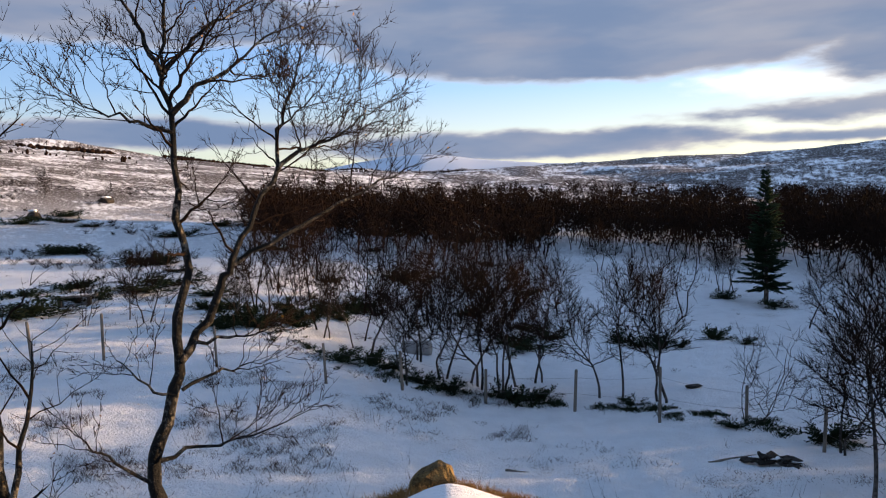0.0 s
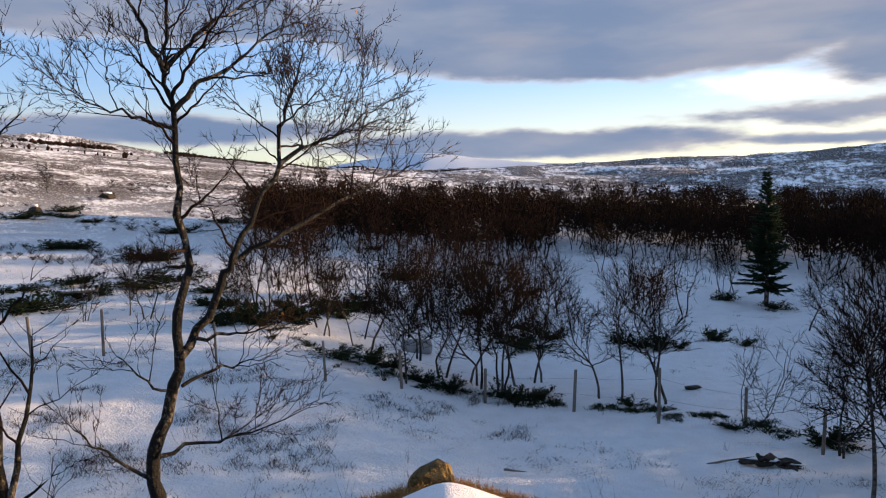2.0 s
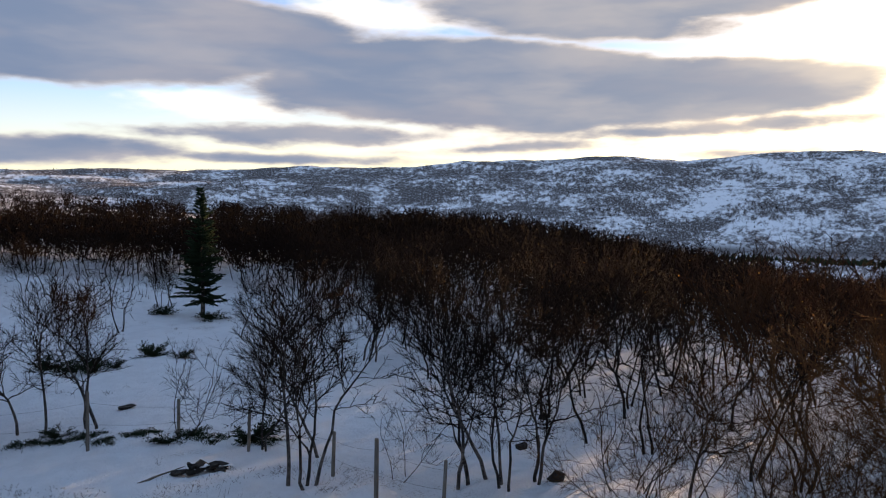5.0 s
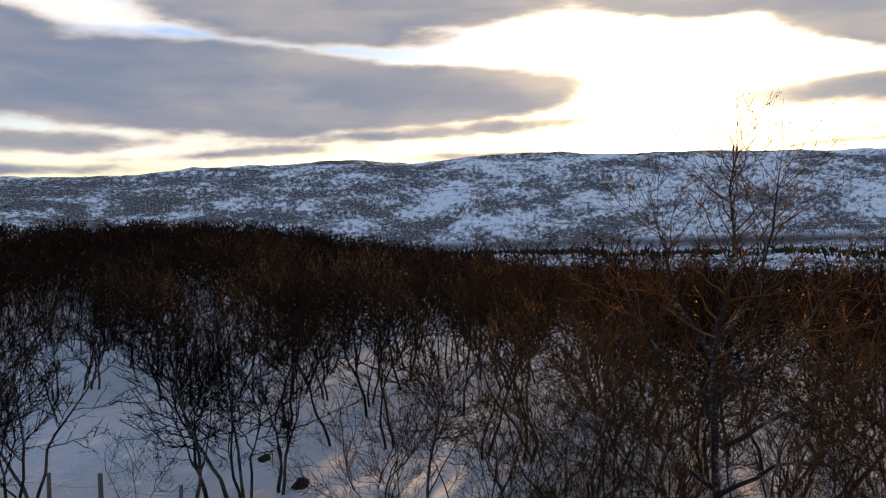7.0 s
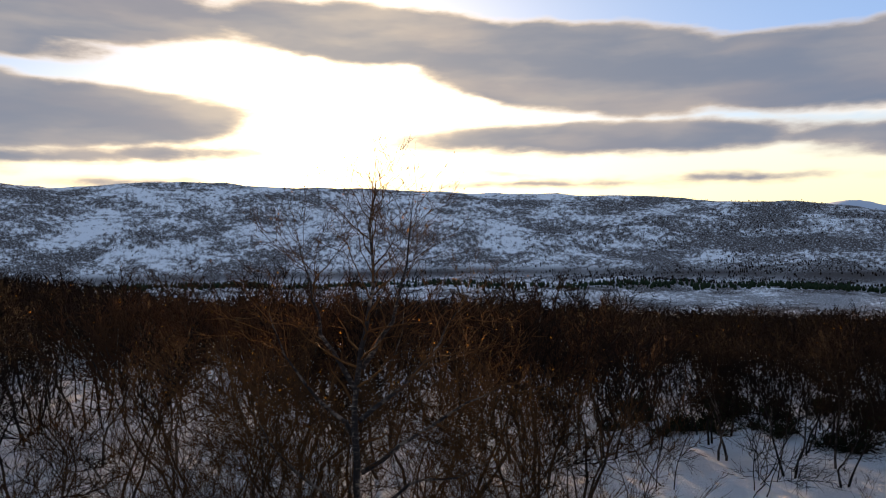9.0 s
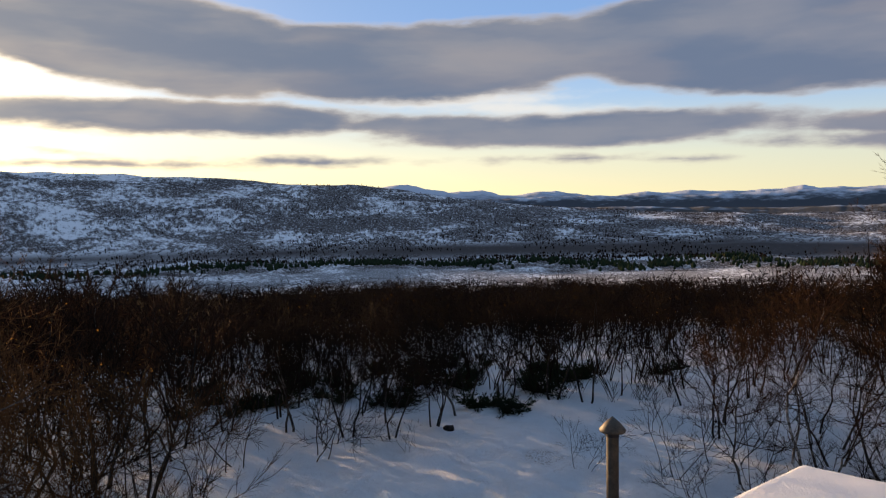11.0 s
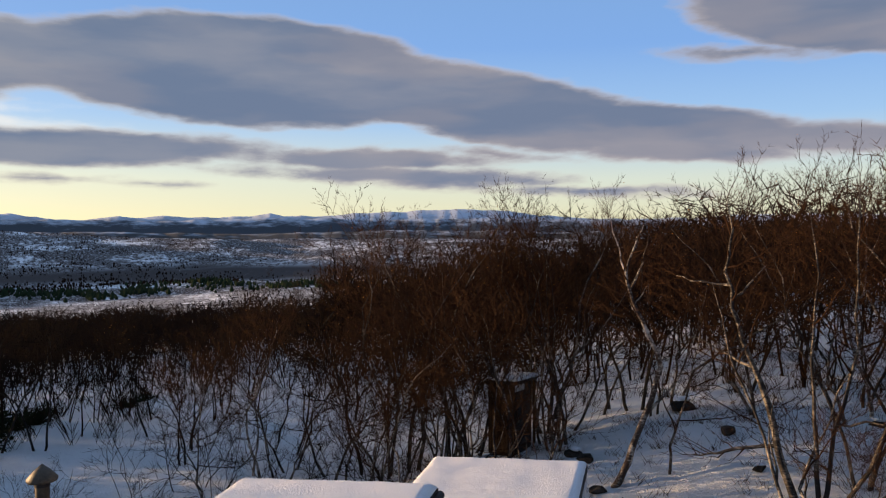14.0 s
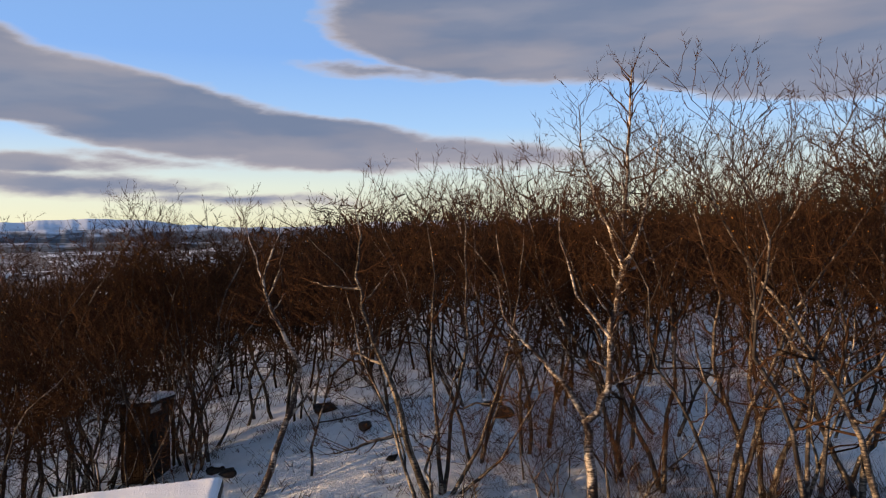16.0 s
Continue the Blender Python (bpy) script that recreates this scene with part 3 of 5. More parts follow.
class Birch:
    """Wood, twigs and last leaves of one birch. Axes zigzag from node to node, with a side shoot at each node."""

    def __init__(self, seed, steps, thin, leaves=0.0, least=0.2, pairs=0.4):
        self.rnd = random.Random(seed)
        self.trunk, self.crown, self.leaf = Tubes(), Tubes(), Tubes()
        self.steps, self.thin, self.leaves, self.least, self.pairs = steps, thin, leaves, least, pairs

    def stem(self, pts, r0, sides=7):
        n = len(pts)
        sides = 4 if self.thin > 0.012 else (5 if self.thin > 0.0045 else sides)
        knots = self.rnd.uniform(0.06, 0.12)
        self.trunk.tube(pts, [max(self.thin * 1.6, r0 * (1 - 0.88 * (i / (n - 1)) ** 0.85) * (1 + self.rnd.uniform(-knots, knots))) for i in range(n)], sides, tip=True)

    def shoot(self, p, d, length, r, depth, rise=0.06):
        """One side axis of the given depth; depth 0 is a bare twig."""
        rnd = self.rnd
        if depth == 0 or length < self.steps[0] * 1.25:
            length = max(length, self.least * rnd.uniform(0.7, 1.35))
            q = p + d * length
            if self.thin < 0.003 and length > 0.09:
                m = p.lerp(q, 0.5) + Vector((rnd.gauss(0, 0.05), rnd.gauss(0, 0.05), rnd.gauss(0, 0.05))) * length
                self.crown.tube([p, m, q], [self.thin, self.thin * 0.9, 0], 3)
            else:
                self.crown.tube([p, q], [self.thin, 0], 3)
            if rnd.random() < self.leaves:
                self.leaf.blade(q - d * 0.01, aside(rnd, d, 0.9), 0.022, 0.036, rnd)
            return
        n = max(2, int(length / self.steps[depth - 1] + rnd.random()))
        side = Matrix.Rotation(rnd.uniform(0, 6.28), 3, d) @ d.orthogonal().normalized()
        pts, kids, q = [p], [], p
        for i in range(n):
            side = (Matrix.Rotation(rnd.gauss(0, 0.55), 3, d) @ side)
            side = (side - d * side.dot(d)).normalized()
            s = 1.0 if i % 2 else -1.0
            nd = (d + side * s * rnd.uniform(0.12, 0.44) + Vector((0, 0, rise))).normalized()
            q = q + nd * (length / n) * rnd.uniform(0.7, 1.3)
            pts.append(q)
            f = (i + 1) / n
            if i or depth < 2:
                a = rnd.uniform(0.5, 1.05)
                out = (nd * math.cos(a) - side * s * math.sin(a) + Vector((0, 0, 0.12))).normalized()
                kids.append((q, out, length * 0.62 * (1 - 0.42 * f) * rnd.uniform(0.55, 1.2), f))
                if depth == 1 and rnd.random() < self.pairs:
                    out = (nd * math.cos(a) + side * s * math.sin(a) + Vector((0, 0, 0.12))).normalized()
                    kids.append((pts[-2].lerp(q, 0.5), out, length * 0.6 * (1 - 0.4 * f) * rnd.uniform(0.6, 1.2), f))
            d = (d * 0.45 + nd * 0.55).normalized()
        kids.append((q, (d + Vector((rnd.gauss(0, .2), rnd.gauss(0, .2), .1))).normalized(), length * 0.3, 1.0))
        if depth == 1 and self.thin > 0.0032:
            pts = pts[::2] + ([pts[-1]] if len(pts) % 2 == 0 else [])
        k = len(pts)
        radii = [max(self.thin, r * (1 - 0.75 * i / (k - 1))) for i in range(k)]
        wood = self.trunk if r > 0.021 and depth > 1 else self.crown
        wood.tube(pts, radii, 5 if r > 0.014 else (4 if r > 0.009 else 3), tip=True)
        for q, out, reach, f in kids:
            self.shoot(q, out, reach, max(self.thin, r * 0.5 * (1 - 0.5 * f)), depth - 1, rise)

    def limbs(self, pts, r0, reach, first, count, depth, flat=1.2):
        """Side limbs up a stem, longest in the lower middle of the crown, steeper towards the top."""
        rnd = self.rnd
        turn = rnd.uniform(0, 6.28)
        for k in range(count):
            f = ((k + rnd.random()) / count) ** 0.6
            t = first + (0.99 - first) * f
            p, d = on_line(pts, t)
            turn += 2.4 + rnd.gauss(0, 0.5)
            a = flat + (0.7 - flat) * f + rnd.gauss(0, 0.13)
            s = Matrix.Rotation(turn, 3, d) @ d.orthogonal().normalized()
            out = (d * math.cos(a) + s * math.sin(a)).normalized()
            if out.z < -0.1:
                out.z *= -0.3
            length = reach * (0.35 + 0.65 * math.sin(math.pi * min(1.0, 0.75 * f + 0.12))) * (1 - 0.1 * f) * rnd.uniform(0.65, 1.2)
            big = 1.0
            if 0.1 < f < 0.6 and rnd.random() < 0.25:
                big, length = 1.35, length * 1.45
            self.shoot(p, out, length, max(self.thin, r0 * 0.42 * (1 - 0.75 * t) * big), depth)

    def sized(self, height):
        top = max(v[2] for t in (self.trunk, self.crown) for v in t.v)
        k = height / top
        for t in (self.trunk, self.crown, self.leaf):
            t.v = [(x * k, y * k, z * k if z > 0 else z) for x, y, z in t.v]
        return self

    def parts(self, bark, twig):
        out = [("trunk", self.trunk.mesh("trunk", bark)), ("crown", self.crown.mesh("crown", twig))]
        if self.leaf.f:
            out.append(("leaves", self.leaf.mesh("leaves", LEAF)))
        return out


def kinked(rnd, start, way, length, segs, kink, rise):
    """The line of a mountain birch stem: straight runs that turn sharply at old breaks."""
    pts, p, d = [start.copy()], start.copy(), way.normalized()
    for i in range(segs):
        k = kink * (1.9 if rnd.random() < 0.28 else 0.7)
        d = (d + Vector((rnd.gauss(0, k), rnd.gauss(0, k), rise))).normalized()
        if d.z < 0.3:
            d.z = 0.3
            d.normalize()
        p = p + d * (length / segs) * rnd.uniform(0.75, 1.25)
        pts.append(p.copy())
    return pts


def grown_birch(seed, height, stems, limbs, steps, thin, spread=0.3, lean=0.25, leaves=0.0, first=0.28, girth=0.0085, kink=0.25, least=0.28):
    b = Birch(seed, steps, thin, leaves, least)
    rnd = b.rnd
    for s in range(stems):
        a = rnd.uniform(0, 6.28) if stems == 1 else 6.28 * (s + rnd.uniform(-.3, .3)) / stems
        off = Vector((math.cos(a), math.sin(a), 0)) * (0.0 if stems == 1 else 0.10)
        way = Vector((math.cos(a) * lean, math.sin(a) * lean, 1.0))
        h = height * (0.80 if s == 0 else rnd.uniform(0.62, 0.82))
        pts = kinked(rnd, off + Vector((0, 0, -0.25)), way, h, 6 if thin > 0.009 else 12, kink, 0.07)
        k = h / max(pts[-1].z, 0.1)
        pts = [Vector((q.x, q.y, q.z * k if q.z > 0 else q.z)) for q in pts]
        r0 = girth * height * (1.0 if stems < 3 else 0.8)
        b.stem(pts, r0)
        b.limbs(pts, r0, height * spread, first, max(min(limbs, 3), int(limbs / (1 + 0.5 * (stems - 1)))), len(steps))
        # a low fork that grows into a second leader
        if stems < 4 and thin < 0.009 and rnd.random() < 0.7:
            p, d = on_line(pts, rnd.uniform(0.22, 0.5))
            arm = kinked(rnd, p, aside(rnd, d, 0.55), h * rnd.uniform(0.35, 0.5), 7, kink, 0.14)
            b.stem(arm, r0 * 0.55)
            b.limbs(arm, r0 * 0.55, height * spread * 0.75, 0.2, max(4, limbs // 4), len(steps))
    return b.sized(height)


def make_tree(name, parts, label, category, group=""):
    ob = new(name)
    ob.empty_display_size = 0.3
    tagged(ob, label, category, group)
    for nm, me in parts:
        link(nm, me, ob)
    return ob


def variants():
    """Birch kinds, each grown once: full ones near the house and simpler ones in the wood."""
    kinds = {}
    red, dark = TWIG_RED, TWIG_DARK
    for i in range(5):
        kinds["near", i] = grown_birch(40 + i, 6.0, (1, 2, 1, 3, 2)[i], 29, (0.108, 0.175, 0.28), 0.0053, 0.29, (.06, .2, .12, .25, .15)[i], 0.01, 0.28, least=0.165).parts((BARK_WHITE, BARK_DARK, BARK, BARK_DARK, BARK)[i], red)
    for i in range(5):
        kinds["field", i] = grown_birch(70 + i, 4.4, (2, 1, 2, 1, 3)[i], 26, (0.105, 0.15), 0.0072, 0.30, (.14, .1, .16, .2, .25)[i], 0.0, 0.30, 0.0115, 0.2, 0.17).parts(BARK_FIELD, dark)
    # odd wood kinds are near-black copies, used where the stands are backlit
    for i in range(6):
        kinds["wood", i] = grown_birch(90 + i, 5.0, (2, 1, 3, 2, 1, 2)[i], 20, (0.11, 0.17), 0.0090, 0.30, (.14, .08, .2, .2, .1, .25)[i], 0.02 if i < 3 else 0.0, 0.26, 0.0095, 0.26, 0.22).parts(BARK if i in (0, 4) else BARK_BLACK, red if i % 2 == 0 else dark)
    for i in range(3):
        kinds["bush", i] = grown_birch(120 + i, 6.3, 5, 34, (0.13, 0.19), 0.0055, 0.28, 0.38, 0.07, 0.16, 0.007, least=0.19).parts(BARK_DARK, TWIG)
    for i in range(3):
        kinds["tall", i] = grown_birch(160 + i, 8.0, (2, 3, 2)[i], 38, (0.1, 0.15, 0.21), 0.0043, 0.175, (.12, .2, .16)[i], 0.012, 0.25, 0.0075, 0.2, 0.105).parts((BARK, BARK_DARK, BARK_DARK)[i], TWIG_RED)
    for i in range(2):
        kinds["small", i] = grown_birch(140 + i, 2.4, 3, 9, (0.12, 0.17), 0.0050, 0.36, 0.45, 0.0, 0.15).parts(BARK_DARK, dark)
    return kinds


KINDS = variants()
HEIGHTS = {"tall": 8.0, "near": 6.0, "field": 4.4, "wood": 5.0, "bush": 6.3, "small": 2.4}
WORDS = {
    "tall": "tall bare birch with upright limbs and fine russet twigs",
    "near": "tall bare birch with pale bark and reddish twigs in snow",
    "field": "bare dark mountain birch standing in the snowy field",
    "wood": "bare birch of the wood with brown twigs",
    "bush": "many-stemmed bare birch with a few withered yellow leaves",
    "small": "low bare birch sapling in the snow",
}
GROUPS = {"tall": "birches by the house", "near": "birches by the house", "field": "birches in the field", "wood": "birches of the wood", "bush": "birches by the house", "small": "birch saplings"}
_first = {}


def plant(kind, i, x, y, height, turn, lean=0.0, lean_to=0.0):
    sc = height / HEIGHTS[kind]
    m = pose(x, y, ground_z(x, y) - 0.03, 0, 0, lean_to) @ pose(0, 0, 0, 0, lean, 0) @ pose(0, 0, 0, 0, 0, turn) @ Matrix.Diagonal((sc, sc, sc, 1))
    if (kind, i) not in _first:
        ob = make_tree("birch_tree", KINDS[kind, i], WORDS[kind], "tree", GROUPS[kind])
        _first[kind, i] = ob
        ob.matrix_basis = m
        return ob
    src = _first[kind, i]
    keep = src.matrix_basis.copy()
    src.matrix_basis = Matrix()
    ob = copy_thing(src, m)
    src.matrix_basis = keep
    ob.matrix_basis = m
    return ob


# Birches that stand alone: x, y, height
FIELD = [
    (4.7, 23.4, 4.1), (5.2, 22.7, 4.8), (6.3, 22.4, 4.8), (1.0, 24.1, 5.0), (1.6, 23.5, 5.3), (0.7, 24.5, 4.2),
    (2.3, 25.0, 5.0), (3.1, 26.0, 4.7), (-1.0, 27.0, 4.8), (-1.3, 22.9, 3.6), (-2.7, 26.9, 4.5), (-3.3, 27.4, 3.4),
    (-4.4, 28.1, 3.5), (-0.1, 24.3, 4.6),
]
FIELD_FAR = [
    (5.8, 39.5, 3.8), (12.2, 53.5, 4.2), (11.2, 54.7, 3.9), (6.5, 56.6, 3.9), (17.1, 46.9, 3.5), (17.6, 46.5, 3.7),
    (16.9, 35.4, 4.0), (-11.8, 30.2, 3.8), (-12.8, 30.9, 3.3), (-14.0, 29.7, 2.6), (-52.3, 100.8, 4.5), (-47.7, 108.1, 2.6),
    (-7.3, 31.2, 4.2), (-5.8, 30.4, 3.8), (-8.5, 31.3, 3.4), (17.5, 24.8, 4.7), (17.2, 25.1, 4.5), (15.8, 24.6, 4.0),
]
EDGE = [(20.6, -7.2, 4.0), (21.4, -8.7, 4.2), (20.0, -9.6, 3.7), (22.3, -6.0, 4.2), (21.0, -10.9, 3.8), (19.7, -8.2, 3.4), (7.8, 14.1, 5.2), (8.1, 13.7, 5.0), (10.4, 11.5, 4.6), (11.1, 11.5, 4.4), (8.8, 17.0, 3.4), (12.3, 7.6, 3.9), (10.9, 10.8, 4.5), (11.6, 10.6, 4.2), (9.4, 15.4, 4.2)]
SMALL = [(7.8, 19.8, 2.9), (9.8, 12.9, 2.0), (12.4, 9.0, 2.7), (19.0, -3.7, 3.2), (19.1, -5.8, 3.0), (13.4, -12.4, 2.4),
         (14.6, -10.9, 1.5), (18.3, -8.0, 1.0), (13.6, -14.4, 2.8), (20.3, -6.5, 3.1),
         (10.6, -12.6, 1.9), (11.8, -13.2, 2.6), (10.4, -14.2, 2.3), (9.2, -13.9, 2.2), (8.6, -15.2, 2.7), (7.6, -14.8, 1.8), (11.4, -11.4, 1.7)]
TALL = [
    (12.9, -15.9, 4.6), (12.3, -16.6, 4.4), (2.6, -16.5, 4.6), 
    (6.1, -19.3, 6.6), (1.0, -19.5, 6.5), (-1.4, -20.5, 6.8),
]
rnd = random.Random(5)
for k, (x, y, h) in enumerate(FIELD):
    plant("field", (k * 2 + 1) % 5, x, y, h, rnd.uniform(0, 360))
for k, (x, y, h) in enumerate(FIELD_FAR):
    plant("field", k % 5, x, y, h, rnd.uniform(0, 360))
for k, (x, y, h) in enumerate(EDGE):
    plant("field", (k + 2) % 5, x, y, h, rnd.uniform(0, 360))
for k, (x, y, h) in enumerate(SMALL):
    plant("small", k % 2, x, y, h, rnd.uniform(0, 360))
for k, (x, y, h) in enumerate(TALL):
    plant("near", k % 5, x, y, h, rnd.uniform(0, 360))
for k, (x, y, h) in enumerate(((6.5, -17.5, 5.6), (7.7, -17.7, 5.8), (5.7, -18.4, 6.0), (8.3, -18.9, 6.2), (7.1, -20.6, 6.4), (6.0, -20.4, 6.0))):
    plant("near", (k + 1) % 5, x, y, h, rnd.uniform(0, 360))
for k, (x, y, h) in enumerate(((9.0, -16.2, 5.0), (8.2, -17.1, 5.2), (9.9, -15.5, 4.7), (8.8, -15.0, 4.4), (7.7, -16.0, 5.0), (10.9, -16.5, 5.2), (11.5, -15.1, 4.6), (12.4, -13.6, 4.0))):
    plant("near", (k * 3 + 1) % 5, x, y, h, rnd.uniform(0, 360))
for k, (x, y, h) in enumerate(((9.7, 4.3, 3.9), (10.6, 3.3, 4.1), (10.0, 5.7, 3.8), (11.3, 2.7, 4.2), (11.5, 0.5, 4.1), (11.0, -0.5, 3.8), (12.3, 1.6, 4.3), (12.5, -1.1, 3.9), (10.3, 7.0, 3.7))):
    plant("bush", k % 3, x, y, h, rnd.uniform(0, 360))
for k, (x, y, h) in enumerate(((-4.5, -14.9, 7.6), (-5.5, -11.4, 7.6), (-6.4, -10.2, 7.9), (-6.0, -14.2, 8.1), (-4.9, -12.9, 6.4), (-3.9, -15.6, 6.8), (-7.0, -12.4, 8.0), (-0.9, -16.0, 5.9), (-5.2, -13.7, 7.2), (-2.0, -16.6, 6.4), (9.6, -17.2, 7.6), (9.2, -17.8, 7.2), (8.5, -18.4, 7.5), (7.9, -18.7, 7.1), (6.5, -20.7, 7.4), (5.5, -18.9, 6.9))):
    plant("tall", k % 3, x, y, h, rnd.uniform(0, 360))
for k, (x, y, h) in enumerate(((-0.6, -13.6, 2.6), (-2.0, -13.4, 2.6), (-5.6, -12.7, 3.0), (-1.8, -15.2, 3.0), (-3.2, -12.3, 2.6), (-4.3, -11.9, 3.0))):
    plant("near", (3, 4)[k % 2], x, y, h, rnd.uniform(0, 360))
for k, (x, y, h) in enumerate(((-2.3, -14.6, 2.8), (-3.6, -15.4, 3.1))):
    plant("bush", k, x, y, h, rnd.uniform(0, 360))
STOOD = [(9.7, 4.3), (10.6, 3.3), (10.0, 5.7), (11.3, 2.7), (11.5, 0.5), (11.0, -0.5), (12.3, 1.6)] + [(x, y) for x, y, h in FIELD + FIELD_FAR + EDGE + SMALL + TALL] + [(10.2, 1.8)]


def wood_density(x, y):
    """How densely birches stand at a place, in trees for each square metre."""
    r, b = math.hypot(x, y), bearing(x, y)
    if r > 85 or r < 9:
        return 0.0
    if b > 216 or b < -14:
        return 0.0
    if b < 8:
        return 0.05 if 29 < r < 56 else (0.34 if r >= 56 else 0.0)
    if b < 38:
        edge = 66 - (b - 8) * 0.4 if b < 24 else 59.6 - (b - 24) * 2.1
        return (0.005 if r > 31 and not 19 < b < 27 else 0.0) if r < edge else 0.34
    if b < 56:
        return 0.0 if r < 25 - (b - 38) * 0.55 else (0.11 if r < 28 else 0.26)
    if b < 97:
        return (0.08 if b < 66 else 0.17) if (14 if b < 64 else 10.5) < r < 24 else (0.18 if r >= 24 else 0.0)
    if b < 134:
        return 0.0 if r < (22.5 if b < 118 else 25.5) else (0.24 if r < 36 else 0.22)
    if b < 160:
        return 0.0 if r < 14.5 else (0.22 if r < 30 else 0.15)
    if b < 178:
        return 0.0 if r < 21 else 0.13
    return 0.0 if r < 12.5 else (0.14 if r < 24 else 0.10)


def plant_wood():
    rnd = random.Random(11)
    spots = list(STOOD)
    made = 0
    far = []
    for r0, r1 in ((9, 18), (18, 30), (30, 48), (48, 85)):
        tries = int((r1 * r1 - r0 * r0) * math.pi * 0.43)
        for _ in range(tries):
            r = math.sqrt(rnd.uniform(r0 * r0, r1 * r1))
            b = rnd.uniform(-15, 217)
            x, y = r * math.sin(radians(b)), r * math.cos(radians(b))
            if rnd.random() > wood_density(x, y) / 0.36:
                continue
            if any((x - p) ** 2 + (y - q) ** 2 < 0.9 for p, q in spots):
                continue
            if (1.8 < x < 7.2 and -13 < y < -3) or math.hypot(x - 7.0, y + 19.0) < 1.3:
                continue
            spots.append((x, y))
            h = (rnd.uniform(3.9, 5.2) if b < 98 else rnd.uniform(3.5, 4.7)) if b < 134 else (rnd.uniform(5.2, 7.2) if b > 165 else rnd.uniform(4.6, 6.3) if b > 147 else rnd.uniform(4.0, 5.0) if r < 22 else rnd.uniform(3.2, 4.2))
            if 56 < b < 97 and r < 30:
                h = rnd.uniform(4.2, 5.6) if r > 14 else rnd.uniform(3.6, 4.5)
            if b > 134:
                # taller and lower clumps, and lower trees on the rise
                h = h * (0.98 + 0.42 * noise.noise(Vector((x * 0.16, y * 0.16, 4.0)))) * rnd.uniform(0.88, 1.14) - 0.8 * knoll(x, y)
                if knoll(x, y) > 0.35 and rnd.random() < 0.35:
                    continue
            if r < 30:
                if made >= 235 or r > 27:
                    far.append((x, y, h))
                    continue
                kind = "near" if (b > 138 and r < 20) else "wood"
                if 56 < b < 97 and r < 16:
                    kind = "bush" if rnd.random() < 0.65 else "wood"
                    h = min(h, 4.2) if r < 14 else min(h, 4.6)
                which = rnd.randrange({"near": 5, "wood": 6, "bush": 3}[kind])
                # only near-black kinds on these bearings: backlit shade put in twig and bark colour
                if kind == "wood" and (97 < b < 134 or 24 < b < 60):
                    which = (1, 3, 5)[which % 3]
                plant(kind, which, x, y, h, rnd.uniform(0, 360), rnd.uniform(0, 9), rnd.uniform(0, 360))
                made += 1
            else:
                far.append((x, y, h))
    return far


FAR_BIRCHES = plant_wood()


def far_wood():
    """The rest of the wood, out to where it ends, as one mass of bare crowns."""
    rnd = random.Random(23)
    levels = ([], [], [])
    for i in range(18):
        level = i // 6
        b = grown_birch(200 + i, 5.0, (2, 1, 2, 3, 1, 2)[i % 6] if level == 0 else 1, (4, 0, 0)[level], ((0.4,), (0.7,), (1.2,))[level], (0.0115, 0.012, 0.016)[level], 0.34, 0.25, girth=0.008, kink=0.18)
        t = Tubes()
        t.merge(b.trunk)
        t.merge(b.crown)
        wide2, tall = rnd.uniform(1.2, 1.7), rnd.uniform(1.7, 2.1)
        for _ in range((150, 140, 80)[level]):
            # twigs through the crown, fanning up and outwards
            a, e, q = rnd.uniform(0, 6.28), rnd.uniform(-1.0, 1.0), rnd.random() ** 0.4
            c2 = math.sqrt(max(0.0, 1 - e * e))
            p = Vector((math.cos(a) * c2 * wide2 * q, math.sin(a) * c2 * wide2 * q, 2.75 + e * tall * q))
            d = (Vector((math.cos(a) * 0.5, math.sin(a) * 0.5, 0.7)) + Vector([rnd.gauss(0, 0.6) for _ in range(3)])).normalized()
            if level == 0:
                t.tube([p - d * 0.2, p + d * rnd.uniform(0.25, 0.55)], [rnd.uniform(0.8, 1.4) * 0.018, 0], 3)
            else:
                t.blade(p - d * 0.2, d, rnd.uniform(0.7, 1.3) * (0.10, 0.17)[level - 1], rnd.uniform(0.4, 0.8), rnd)
        levels[level].append((np.array(t.v), t.f))
    spots = list(FAR_BIRCHES)
    for _ in range(3100):
        b = rnd.uniform(-13, 215)
        r = math.sqrt(rnd.uniform(84 ** 2, (160 if b < 60 else 150) ** 2))
        if b < -2 and rnd.random() < 0.25 + (-2 - b) * 0.04:
            continue
        if rnd.random() < (0.6 if b < 45 else 0.75):
            continue
        x, y = r * math.sin(radians(b)), r * math.cos(radians(b))
        spots.append((x, y, rnd.uniform(3.6, 5.2)))
    verts, faces, base = [], [], 0
    for x, y, h in spots:
        v, f = levels[0 if x * x + y * y < 2700 else (1 if x * x + y * y < 85 ** 2 else 2)][rnd.randrange(6)]
        a, s = rnd.uniform(0, 6.28), h / 5.0
        c, sn = math.cos(a) * s, math.sin(a) * s
        q = np.empty_like(v)
        q[:, 0], q[:, 1], q[:, 2] = x + v[:, 0] * c - v[:, 1] * sn, y + v[:, 0] * sn + v[:, 1] * c, ground_z(x, y) + v[:, 2] * s
        verts.append(q)
        faces += [tuple(k + base for k in g) for g in f]
        base += len(v)
    me = bpy.data.meshes.new("birch_wood")
    me.from_pydata(np.concatenate(verts).tolist(), [], faces)
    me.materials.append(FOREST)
    me.update()
    ob = new("birch_wood", me)
    tagged(ob, "dark reddish-brown bare birch wood beyond the clearing", "wood", kind="stuff")


far_wood()

# ---- single birches of marked shape ----


